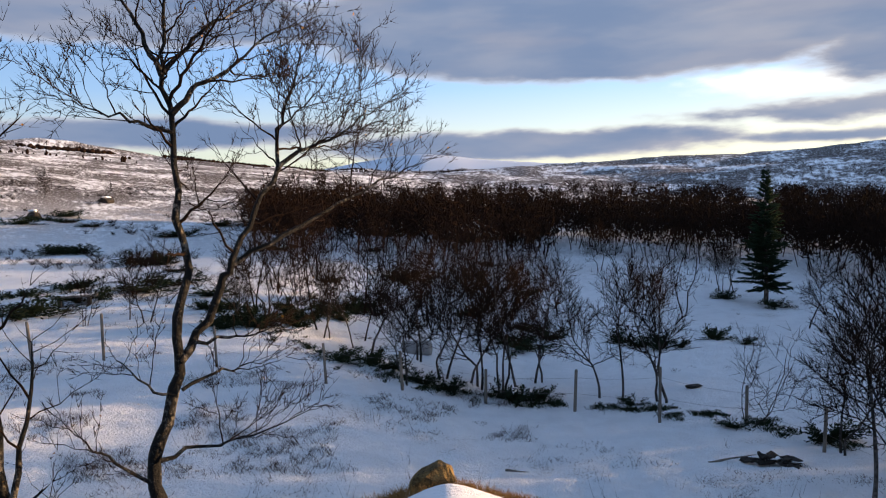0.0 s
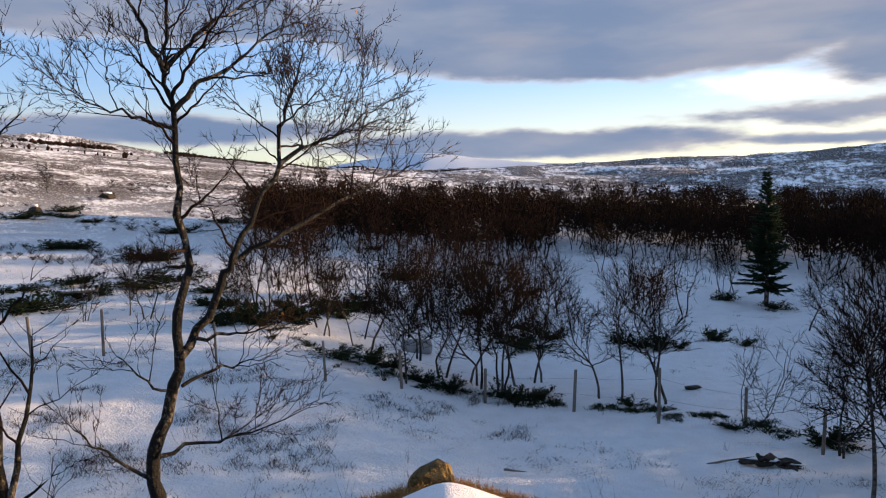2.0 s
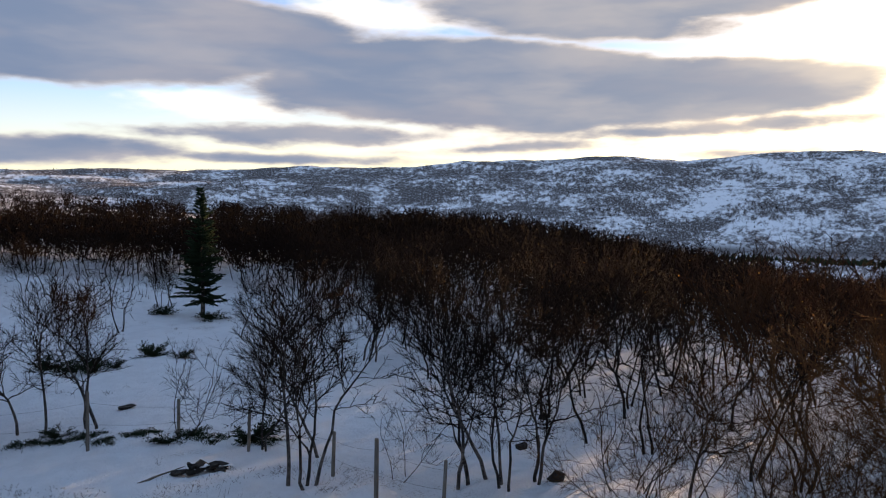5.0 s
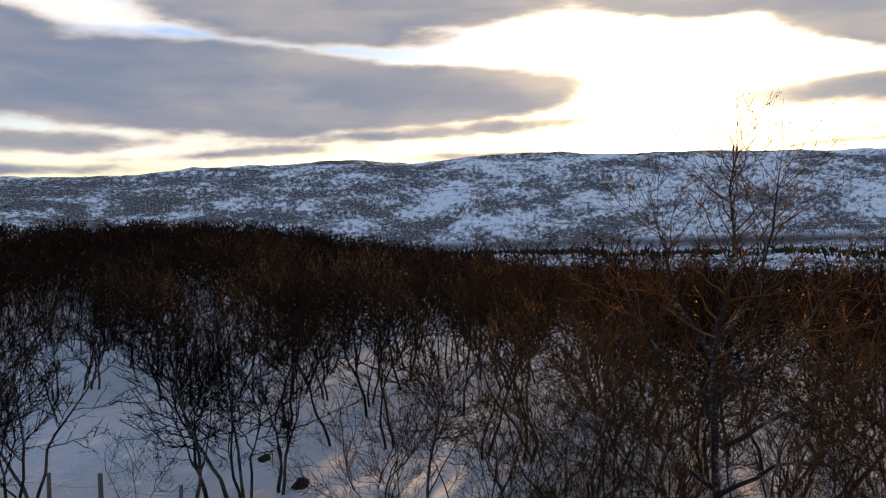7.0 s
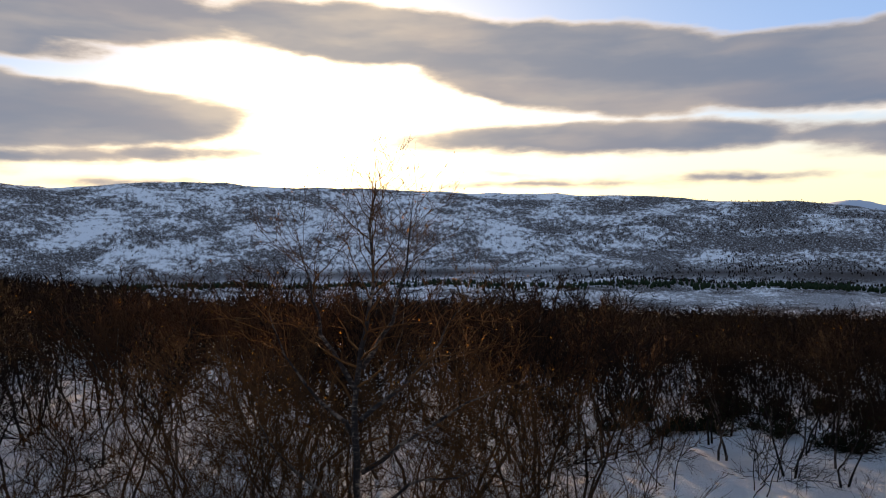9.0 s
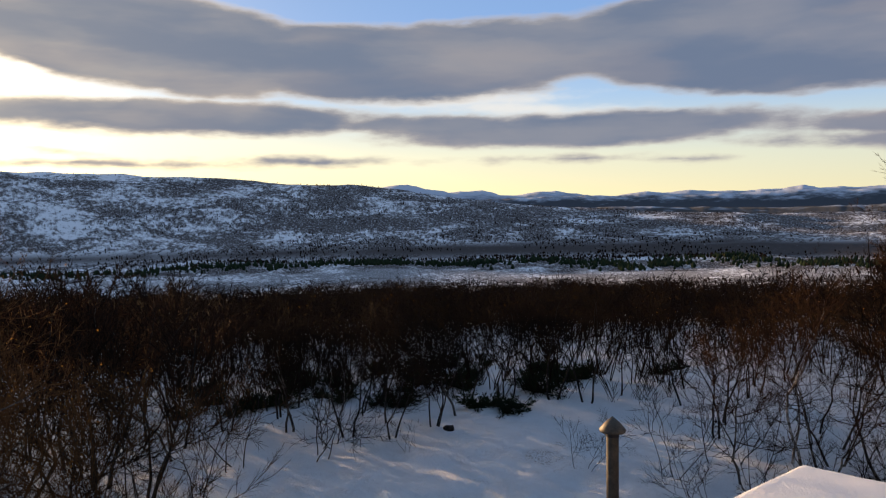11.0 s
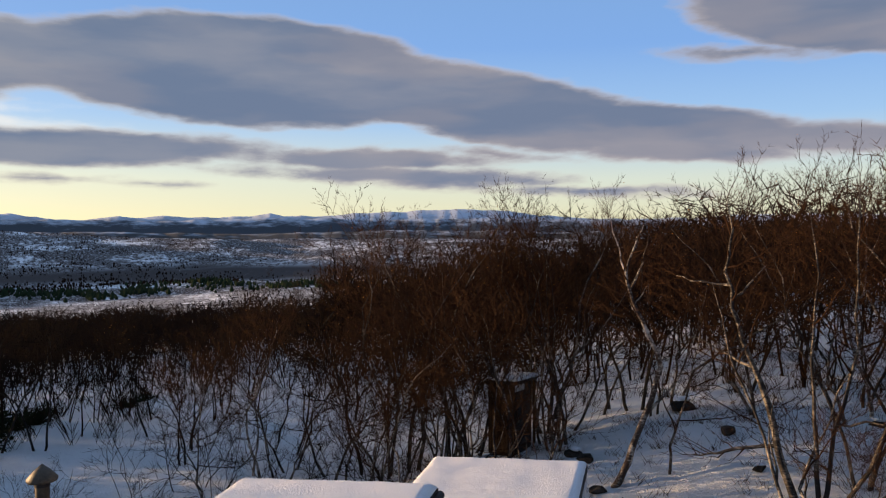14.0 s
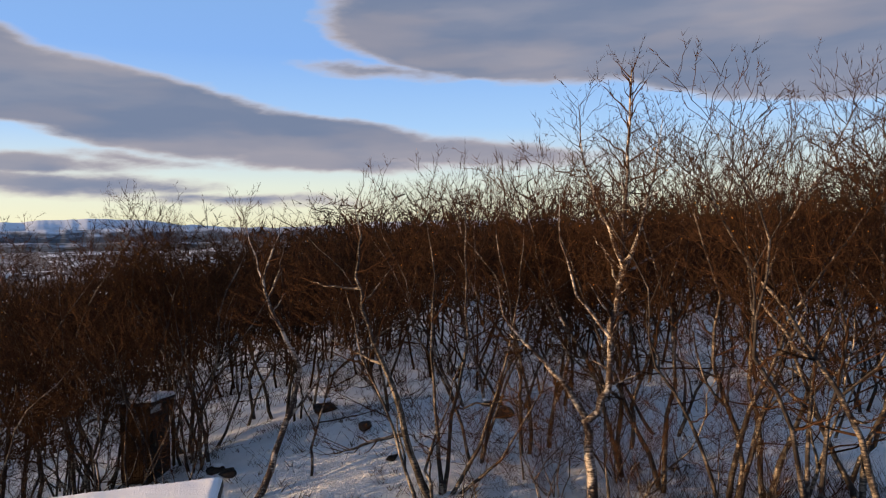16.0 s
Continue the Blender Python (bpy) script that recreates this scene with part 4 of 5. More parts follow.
def marked_birch(name, base, bearing_deg, stems, seed, steps, thin, reach, bark, twig, label, leaves=0.0, lift=0.0, least=0.2):
    """stems: (girth, first, limbs, reach factor, line); a line runs in metres across the view and up from the base."""
    f = Vector((math.sin(radians(bearing_deg)), math.cos(radians(bearing_deg)), 0))
    right = Vector((f.y, -f.x, 0))
    b = Birch(seed, steps, thin, leaves, least)
    for girth, first, n, k, line in stems:
        pts = []
        depth = 0.0
        for i, (u, z) in enumerate(line):
            depth += b.rnd.uniform(-0.12, 0.12) if i else 0.0
            pts.append(right * u + f * depth + Vector((0, 0, z - lift)))
        fine = []
        for i in range(len(pts) - 1):
            for s in range(3):
                q = pts[i].lerp(pts[i + 1], s / 3)
                if i or s:
                    q = q + Vector([b.rnd.gauss(0, 0.012 + girth * 0.06) for _ in range(3)])
                fine.append(q)
        fine.append(pts[-1])
        b.stem(fine, girth, 11)
        b.limbs(fine, girth, reach * k, first, n, len(steps))
    ob = make_tree(name, b.parts(bark, twig), label, "tree", "birches by the house")
    ob.matrix_basis = pose(base[0], base[1], ground_z(*base) - 0.05)
    return ob


HX, HY = -2.65, 7.29
HZ = ground_z(HX, HY) - 0.05
marked_birch("birch_tree", (HX, HY), -20.4, [
    (0.080, 0.50, 20, 0.75, ((-0.02, HZ - 0.2), (-0.03, 3.5), (-0.06, 3.84), (0.05, 4.18), (0.22, 4.63), (0.21, 5.16), (0.32, 5.57), (0.27, 6.32), (0.25, 7.04), (0.2, 7.34), (0.24, 7.67), (0.28, 8.5))),
    (0.046, 0.28, 20, 0.9, ((0.22, 4.75), (0.48, 5.1), (0.65, 5.51), (0.76, 5.7), (0.95, 6.15), (1.19, 6.51), (1.18, 6.76), (1.27, 7.01), (1.38, 7.39), (1.45, 7.65))),
    (0.030, 0.20, 18, 0.75, ((0.70, 5.6), (1.04, 5.79), (1.53, 6.02), (1.91, 6.2), (2.35, 6.41), (2.68, 6.52))),
    (0.026, 0.15, 12, 0.8, ((1.18, 6.49), (1.37, 6.65), (1.67, 6.76), (1.98, 6.97), (2.26, 7.12))),
    (0.030, 0.25, 13, 0.8, ((0.27, 7.0), (0.44, 7.2), (0.68, 7.35), (0.96, 7.6), (1.25, 7.82), (1.73, 8.02))),
    (0.026, 0.2, 11, 0.8, ((0.21, 7.36), (0.43, 7.61), (0.67, 7.83), (0.94, 7.97), (1.2, 8.3))),
    (0.028, 0.25, 10, 0.8, ((0.2, 7.34), (0.09, 7.63), (-0.02, 7.86), (-0.2, 8.2), (-0.3, 8.6))),
    (0.022, 0.2, 12, 0.75, ((0.27, 6.83), (0.07, 6.9), (-0.15, 6.96), (-0.42, 7.03), (-0.55, 7.12))),
    (0.022, 0.25, 11, 0.6, ((0.0, 3.85), (0.33, 3.91), (0.6, 3.96), (0.96, 4.06), (1.38, 4.2))),
    (0.020, 0.25, 8, 0.5, ((0.22, 4.48), (0.5, 4.59), (0.77, 4.6), (1.05, 4.65))),
    (0.020, 0.3, 8, 0.5, ((0.36, 4.92), (0.65, 4.9), (0.89, 4.95), (1.16, 5.06))),
    (0.020, 0.2, 9, 0.55, ((-0.04, 3.62), (-0.39, 3.9), (-0.55, 4.07), (-0.71, 4.29))),
    (0.018, 0.2, 7, 0.5, ((0.16, 4.44), (-0.03, 4.51), (-0.19, 4.69), (-0.35, 4.81))),
], 301, (0.058, 0.08, 0.105), 0.0032, 0.95, BARK_OLD, TWIG_DARK, "large bare birch with dark forked trunk, lit gold along one side", 0.006, HZ, 0.085)

marked_birch("birch_tree", (-3.95, 6.85), -31.5, [
    (0.08, 0.25, 16, 0.8, ((0, -0.2), (0.02, 1.5), (0.1, 2.6), (0.05, 3.6), (-0.1, 4.8), (0.0, 6.2), (0.1, 7.4))),
    (0.04, 0.2, 10, 0.7, ((0.05, 2.2), (0.2, 2.9), (0.35, 3.6), (0.4, 4.1))),
    (0.03, 0.2, 8, 0.6, ((0.03, 1.8), (0.3, 2.2), (0.5, 2.7))),
    (0.03, 0.2, 9, 0.7, ((-0.05, 5.0), (0.15, 5.7), (0.3, 6.6))),
], 302, (0.075, 0.11, 0.15), 0.0030, 0.95, BARK_OLD, TWIG_DARK, "bare birch beside the roof with dark crooked stem", 0.012, 0.0, 0.09)

marked_birch("birch_tree", (-3.0, -14.2), 191.9, [
    (0.12, 0.42, 46, 0.75, ((-0.07, 0.6), (-0.07, 1.3), (-0.13, 2.02), (-0.15, 2.7), (0.21, 3.28), (0.32, 4.42), (0.49, 5.44), (0.58, 6.76), (0.67, 8.08), (0.74, 9.2))),
    (0.07, 0.30, 16, 0.6, ((-0.15, 2.7), (-0.5, 3.27), (-0.91, 3.78), (-1.27, 4.14), (-1.68, 4.6), (-1.8, 5.3))),
    (0.05, 0.2, 24, 0.62, ((0.45, 5.2), (0.8, 6.1), (1.1, 7.1), (1.25, 8.3))),
    (0.045, 0.2, 24, 0.62, ((0.5, 5.6), (0.15, 6.5), (-0.15, 7.4), (-0.25, 8.6))),
    (0.04, 0.2, 12, 0.6, ((0.3, 4.2), (-0.3, 5.0), (-0.6, 6.0), (-0.6, 6.9))),
], 303, (0.1, 0.145, 0.2), 0.0044, 1.3, BARK_WHITE, TWIG_RED, "tall pale birch with sunlit white trunk and russet twigs", 0.01, ground_z(-3.0, -14.2) - 0.05, 0.11)

marked_birch("birch_tree", (3.9, -16.0), 167.0, [
    (0.10, 0.50, 20, 0.9, ((0.2, 0.3), (0.27, 0.81), (0.57, 1.37), (0.87, 2.29), (1.21, 3.39), (0.95, 4.05), (0.62, 4.71), (0.49, 5.24), (0.65, 5.82), (0.85, 6.3))),
    (0.04, 0.3, 10, 0.8, ((0.87, 2.29), (1.5, 3.1), (1.9, 4.1), (2.1, 5.2))),
], 304, (0.11, 0.155, 0.22), 0.0046, 1.1, BARK_WHITE, TWIG_RED, "crooked pale birch leaning over the snow", 0.01, ground_z(3.9, -16.0) - 0.05, 0.13)

marked_birch("birch_tree", (0.9, -14.6), 176.5, [
    (0.095, 0.42, 18, 0.9, ((1.0, 0.7), (0.83, 1.22), (0.47, 2.09), (0.23, 3.17), (0.03, 3.7), (-0.27, 4.51), (-0.48, 5.41), (-0.39, 6.14), (-0.45, 6.8))),
    (0.045, 0.2, 12, 0.7, ((0.40, 2.42), (-0.21, 2.33), (-0.74, 2.2), (-1.1, 2.1))),
    (0.06, 0.25, 16, 1.0, ((1.05, 0.7), (1.1, 1.21), (1.28, 2.7), (1.63, 4.19), (1.61, 5.78), (1.61, 7.3))),
    (0.05, 0.2, 14, 0.9, ((1.1, 1.0), (1.8, 2.2), (2.3, 3.6), (2.6, 5.0), (2.7, 6.3))),
    (0.05, 0.2, 13, 0.9, ((1.05, 1.1), (1.0, 2.4), (0.9, 3.9), (1.0, 5.4), (0.85, 6.6))),
    (0.04, 0.2, 12, 0.9, ((1.1, 1.0), (2.2, 1.9), (3.0, 3.1), (3.3, 4.3))),
], 305, (0.11, 0.155, 0.22), 0.0046, 1.15, BARK, TWIG_RED, "spreading bare birch with dark crooked limbs", 0.01, ground_z(0.9, -14.6) - 0.05, 0.13)

marked_birch("birch_tree", (10.12, 1.9), 79.4, [
    (0.07, 0.35, 34, 1.0, ((-0.1, ground_z(10.12, 1.9) - 0.2), (-0.06, 1.2), (-0.1, 2.13), (-0.12, 3.2), (-0.1, 4.26), (0.01, 4.84), (0.13, 5.47), (0.1, 6.24), (0.19, 6.87))),
    (0.035, 0.2, 16, 0.9, ((-0.1, 4.1), (-0.53, 4.86), (-0.69, 5.51), (-0.82, 6.1))),
    (0.035, 0.2, 16, 0.9, ((-0.03, 4.4), (0.34, 4.99), (0.56, 5.72), (0.66, 6.6))),
    (0.035, 0.2, 16, 0.9, ((-0.07, 3.72), (0.56, 4.18), (0.99, 4.7), (1.35, 5.36))),
    (0.033, 0.2, 15, 0.8, ((-0.05, 3.04), (0.71, 3.5), (1.36, 3.88), (1.87, 4.11))),
    (0.033, 0.2, 15, 0.8, ((-0.14, 3.5), (-0.62, 4.02), (-1.03, 4.62), (-1.2, 5.2))),
    (0.033, 0.2, 14, 0.8, ((-0.07, 2.44), (0.56, 2.9), (1.15, 2.98), (1.73, 3.21))),
    (0.033, 0.2, 14, 0.8, ((-0.13, 2.51), (-0.71, 2.89), (-1.23, 3.49), (-1.5, 4.0))),
    (0.03, 0.2, 13, 0.8, ((-0.08, 1.5), (0.5, 2.0), (1.0, 2.3), (1.5, 2.7))),
    (0.03, 0.2, 13, 0.8, ((-0.08, 1.4), (-0.6, 1.9), (-1.2, 2.6))),
], 306, (0.115, 0.155, 0.21), 0.0042, 1.05, BARK_DARK, TWIG, "bare crooked birch with a few withered yellow leaves", 0.09, ground_z(10.12, 1.9) - 0.05)

# ---- spruce and juniper ----


def spruce(x, y, height):
    rnd = random.Random(77)
    ob = thing("spruce_tree", x, y, ground_z(x, y) - 0.03, "dark green spruce standing alone in the snow", "tree")
    t = Tubes()
    t.tube([Vector((0.04 * math.sin(k), 0.03 * k / 8, height * k / 8)) for k in range(9)], [0.14 * (1 - k / 8.3) for k in range(9)], 8)
    link("trunk", t.mesh("trunk", BARK_DARK), ob)
    c = Tubes()
    z = 0.95
    while z < height - 0.15:
        f = z / height
        reach = 1.6 * (1 - f) ** 0.85 * (0.75 if f < 0.16 else 1.0) + 0.08
        for k in range(8):
            if rnd.random() < 0.16:
                continue
            a = rnd.uniform(0, 6.28)
            length = reach * rnd.uniform(0.45, 1.22)
            way = Vector((math.cos(a), math.sin(a), -0.1 + 0.6 * f + rnd.gauss(0, 0.17)))
            line = bend(rnd, Vector((0, 0, z + rnd.uniform(-.1, .1))), way, length, 4, 0.08, 0.03)
            c.tube(line, [0.022, 0.018, 0.014, 0.01, 0.005], 3)
            n = max(6, int(length * 20))
            for i in range(n):
                p, d = on_line(line, (i + 0.6) / n)
                for sgn in (-1, 1):
                    s = Vector((-d.y, d.x, 0)) * sgn
                    w2 = (d * 0.7 + s * 0.8 + Vector((0, 0, rnd.uniform(-.45, .05)))).normalized()
                    q = p + w2 * (0.14 + 0.26 * length * (1 - 0.6 * i / n)) * rnd.uniform(.7, 1.2)
                    c.tube([p, p.lerp(q, .5) + Vector((0, 0, .01)), q], [0.012, 0.034, 0.0], 3)
        z += 0.225 - 0.07 * f
    link("crown", c.mesh("crown", SPRUCE), ob)
    return ob


spruce(17.8, 42.1, 7.5)


def juniper_mesh(seed):
    rnd = random.Random(seed)
    t = Tubes()
    for _ in range(18):
        a = rnd.uniform(0, 6.28)
        way = Vector((math.cos(a), math.sin(a), rnd.uniform(0.2, 1.4)))
        line = bend(rnd, Vector((0, 0, -0.05)), way, rnd.uniform(0.5, 0.95), 4, 0.15, 0.02)
        t.tube(line, [0.02, 0.016, 0.012, 0.008, 0.004], 3)
        for i in range(60):
            p, d = on_line(line, rnd.uniform(0.1, 1.0))
            w2 = aside(rnd, d, rnd.uniform(0.4, 1.2))
            t.blade(p + Vector([rnd.gauss(0, 0.05) for _ in range(3)]), w2, rnd.uniform(0.028, 0.052), rnd.uniform(0.07, 0.16), rnd)
    return t.mesh("foliage", JUNIPER)


JUNIPERS = [juniper_mesh(k) for k in (1, 2, 3)]


def juniper(k, x, y, size, flat=0.7, wide=1.0):
    ob = thing("juniper_bush", x, y, ground_z(x, y), "low dark green juniper bush poking out of snow", "bush", "junipers", (k * 67) % 360)
    ob.scale = (size * wide, size * wide, size * flat)
    link("foliage", JUNIPERS[k % 3], ob)


JUNIPER_SPOTS = [
    (9.0, 31.9, 1.4), (2.0, 23.0, 0.9), (2.9, 23.6, 0.7), (4.8, 44.9, 1.1), (4.6, 34.0, 1.1), (11.9, 33.6, 0.9), (5.4, 22.2, 0.6),
    (-6.7, 29.3, 2.0), (-2.4, 25.1, 0.9), (-3.5, 24.6, 0.9), (-0.7, 23.4, 0.8), (-5.5, 32.5, 2.0), (7.3, 19.5, 0.6), (9.0, 18.2, 0.8),
    (16.2, 44.1, 1.0), (-16.9, 36.1, 1.4), (-17.4, 31.9, 0.7), (25.6, -8.8, 0.9), (25.8, -4.9, 0.9), (21.0, -12.4, 1.4), (26.2, -18.4, 1.4),
    (26.4, -6.9, 0.8), (-9.5, 33.0, 1.5), (-4.0, 35.0, 1.3), (1.0, 38.0, 1.2), (7.5, 33.0, 0.9), (22.5, -15.0, 1.2), (18.0, 41.0, 1.0),
    (24.0, -10.0, 1.3), (-8.0, 28.6, 1.4), (12.6, 32.0, 0.7), (-4.9, -12.1, 0.8), (-1.9, -13.0, 0.7), (-6.4, -12.6, 0.9), (-1.8, 24.6, 0.8), (0.1, 23.0, 0.7), (3.4, 33.0, 0.8),
]
for k, (x, y, s) in enumerate(JUNIPER_SPOTS):
    if s < 1.3:
        juniper(k, x, y, s * 1.2, 0.75 if k % 3 else 0.55, 1.0 + 0.25 * (k % 2))
        continue
    for j in range(4):
        juniper(k + j, x + 0.55 * s * math.cos(1.3 + 1.6 * j), y + 0.45 * s * math.sin(1.3 + 1.6 * j), s * (0.72 - 0.08 * j), 0.8, 1.1)
rnd = random.Random(31)
for k in range(46):
    b, r = rnd.uniform(-34, 6), rnd.uniform(30, 95)
    juniper(k, r * math.sin(radians(b)), r * math.cos(radians(b)), rnd.uniform(0.6, 1.6) * (1 + r / 120), 0.5, 1.5)
for k in range(34):
    b, r = rnd.uniform(97, 134), rnd.uniform(26.5, 36)
    juniper(k, r * math.sin(radians(b)), r * math.cos(radians(b)), rnd.uniform(0.7, 1.3), 0.9, 1.0)


# ---- heather, stalks and scrub ----


def tufts(name, spots, mat, label, category, seed, stems, length, girth, spread=0.8):
    rnd = random.Random(seed)
    t = Tubes()
    for x, y, s in spots:
        z = ground_z(x, y)
        for _ in range(stems):
            a = rnd.uniform(0, 6.28)
            p = Vector((x + rnd.gauss(0, 0.1 * s), y + rnd.gauss(0, 0.1 * s), z - 0.02))
            d = Vector((math.cos(a) * spread, math.sin(a) * spread, 1)).normalized()
            q = p + d * length * s * rnd.uniform(0.5, 1.2)
            if girth > 0.008:
                t.tube([p, p.lerp(q, .6) + Vector((0, 0, 0.02)), q], [girth * .5, girth, 0], 3)
            else:
                t.tube([p, q], [girth, 0], 3)
    ob = new(name, t.mesh(name, mat))
    return tagged(ob, label, category, kind="stuff")


def scatter(seed, n, b0, b1, r0, r1, clump=0.0, scale=0.2):
    rnd = random.Random(seed)
    out = []
    while len(out) < n:
        b, r = rnd.uniform(b0, b1), rnd.uniform(r0, r1)
        x, y = r * math.sin(radians(b)), r * math.cos(radians(b))
        if clump and noise.noise(Vector((x * scale, y * scale, 4.0))) < clump:
            continue
        out.append((x, y, rnd.uniform(0.6, 1.3)))
    return out


def along_fence(seed, n):
    """A belt of scrub on the far side of the fence."""
    rnd = random.Random(seed)
    out = []
    line = ((-7.0, 28.5), (-3.2, 23.4), (-0.8, 23.2), (2.2, 22.9), (5.0, 21.6), (7.8, 20.0), (9.4, 18.0))
    for _ in range(n):
        k = rnd.randrange(len(line) - 1)
        f = rnd.random()
        x = line[k][0] + (line[k + 1][0] - line[k][0]) * f + rnd.gauss(0, 0.35)
        y = line[k][1] + (line[k + 1][1] - line[k][1]) * f + rnd.gauss(0.2, 0.45)
        out.append((x, y, rnd.uniform(0.5, 1.2)))
    return out


tufts("evergreen_scrub", [q for q in along_fence(3, 420) if noise.noise(Vector((q[0] * 0.9, q[1] * 0.9, 3))) > 0.05], JUNIPER, "dark evergreen scrub in a belt along the fence", "scrub", 4, 30, 0.17, 0.0085, 1.1)
tufts("heather", scatter(8, 900, -30, 6, 15, 26, 0.1, 0.45) + scatter(9, 300, -34, 30, 26, 60, 0.1), HEATHER,
      "brown heather tips showing through the snow", "heather", 5, 12, 0.15, 0.0058)
tufts("heather", scatter(12, 420, 36, 70, 12, 26, 0.1) + scatter(13, 520, 138, 200, 12, 34, 0.05), HEATHER,
      "brown heather and dead fern between the trees", "heather", 6, 9, 0.2, 0.005)
tufts("heather", scatter(22, 260, 150, 188, 11.5, 21, 0.0, 0.4), HEATHER, "tufts of dead heather on the thinly covered knoll", "heather", 13, 14, 0.28, 0.007, 0.9)
tufts("heather", scatter(24, 900, -26, 40, 8.5, 20, 0.18, 0.5), HEATHER, "sparse brown heather tips in the near snow", "heather", 14, 8, 0.10, 0.0058, 1.0)
tufts("dry_stalks", scatter(14, 46, -20, 26, 12, 19), HEATHER, "thin dry stalks standing in the snow", "stalks", 7, 5, 0.42, 0.0035, 0.35)
tufts("dwarf_birch", scatter(15, 500, -35, -2, 34, 150, 0.1, 0.09), TWIG_DARK, "patches of dark dwarf birch on the snowy slope", "scrub", 8, 24, 0.62, 0.0085, 1.0)


tufts("birch_shoots", scatter(18, 120, 66, 97, 10.8, 17), TWIG, "thin bare birch shoots thick under the trees", "scrub", 9, 10, 1.0, 0.006, 0.5)
tufts("birch_shoots", scatter(19, 300, 98, 134, 26, 42), TWIG_DARK, "thin dark birch shoots under the wood's edge", "scrub", 10, 9, 1.1, 0.012, 0.6)
tufts("birch_shoots", scatter(20, 260, 150, 216, 25, 36), TWIG_RED, "reddish birch shoots between the tall birches", "scrub", 11, 10, 1.3, 0.008, 0.5)



tufts("birch_shoots", scatter(27, 150, 193, 214, 11.0, 17.0), TWIG_RED, "tangle of thin reddish birch shoots under the tall birches", "scrub", 15, 12, 1.2, 0.005, 0.7)


def hillside_trees():
    """Scattered trees and thickets on the slopes across the valley."""
    rnd = random.Random(61)
    t = Tubes()
    n = 0
    while n < 11000:
        b = rnd.uniform(-33, 185) if n % 2 else rnd.uniform(92, 140)
        r = math.exp(rnd.uniform(math.log(170), math.log(1900)))
        x, y = r * math.sin(radians(b)), r * math.cos(radians(b))
        dense = noise.noise(Vector((x * 0.006, y * 0.006, 2.0))) + 0.5 * noise.noise(Vector((x * 0.02, y * 0.02, 5.0)))
        if b > 8 and r < 500:
            continue
        if dense < ((0.05 if b < 92 else -0.08) if b > 8 else 0.3):
            continue
        if b < 8 and (r < 300 or r > 520):
            continue
        z = ground_z(x, y)
        h = rnd.uniform(0.7, 2.3)
        wd = h * rnd.uniform(0.2, 0.4)
        t.tube([Vector((x, y, z - .3)), Vector((x + rnd.gauss(0, .2), y, z + h * .45)), Vector((x + rnd.gauss(0, .3), y, z + h))], [wd * .5, wd, 0], 4)
        n += 1
    for _ in range(2600):
        # the dark wooded shoulder under the left-hand skyline
        b = rnd.uniform(-29, 2)
        r = float(np.interp(b, _bear, _crest_r)) - rnd.uniform(30, 110 + 3.0 * (b + 29))
        x, y = r * math.sin(radians(b)), r * math.cos(radians(b))
        if noise.noise(Vector((x * 0.02, y * 0.02, 9.0))) < 0.02:
            continue
        z, h = ground_z(x, y), rnd.uniform(1.0, 2.6)
        t.tube([Vector((x, y, z - .3)), Vector((x, y, z + h * .5)), Vector((x, y, z + h))], [h * .4, h * .6, 0], 4)
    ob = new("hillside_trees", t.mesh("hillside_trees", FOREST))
    tagged(ob, "scattered dark birch and spruce on the far snowy slopes", "trees", kind="stuff")


hillside_trees()


def river_spruces():
    rnd = random.Random(62)
    t = Tubes()
    for _ in range(3600):
        b = rnd.uniform(55, 150)
        r = 470 + 55 * noise.noise(Vector((b * 0.15, 1, 0))) + rnd.gauss(0, 20)
        if noise.noise(Vector((b * 0.5, r * 0.03, 7))) < -0.1 + rnd.gauss(0, 0.12):
            continue
        x, y = r * math.sin(radians(b)), r * math.cos(radians(b))
        z, h = ground_z(x, y), rnd.uniform(1.4, 3.8)
        t.tube([Vector((x, y, z - .3)), Vector((x, y, z + h * .25)), Vector((x, y, z + h))], [h * .2, h * .34, 0], 4)
    tagged(new("river_spruces", t.mesh("river_spruces", SPRUCE)), "dark belt of spruces along the valley floor", "trees", kind="stuff")


river_spruces()

# ---- fence ----
POSTS = [(-12.0, 22.2, 1.35), (-10.4, 23.2, 1.4), (-6.8, 22.6, 1.2), (-3.4, 21.5, 1.15), (-1.3, 22.1, 1.15), (1.1, 22.3, 1.0), (3.6, 21.7, 1.2),
         (5.6, 20.2, 1.5), (7.7, 19.7, 1.05), (8.5, 17.3, 1.05), (8.9, 14.1, 0.95), (8.7, 12.2, 1.15), (9.3, 10.9, 0.95)]


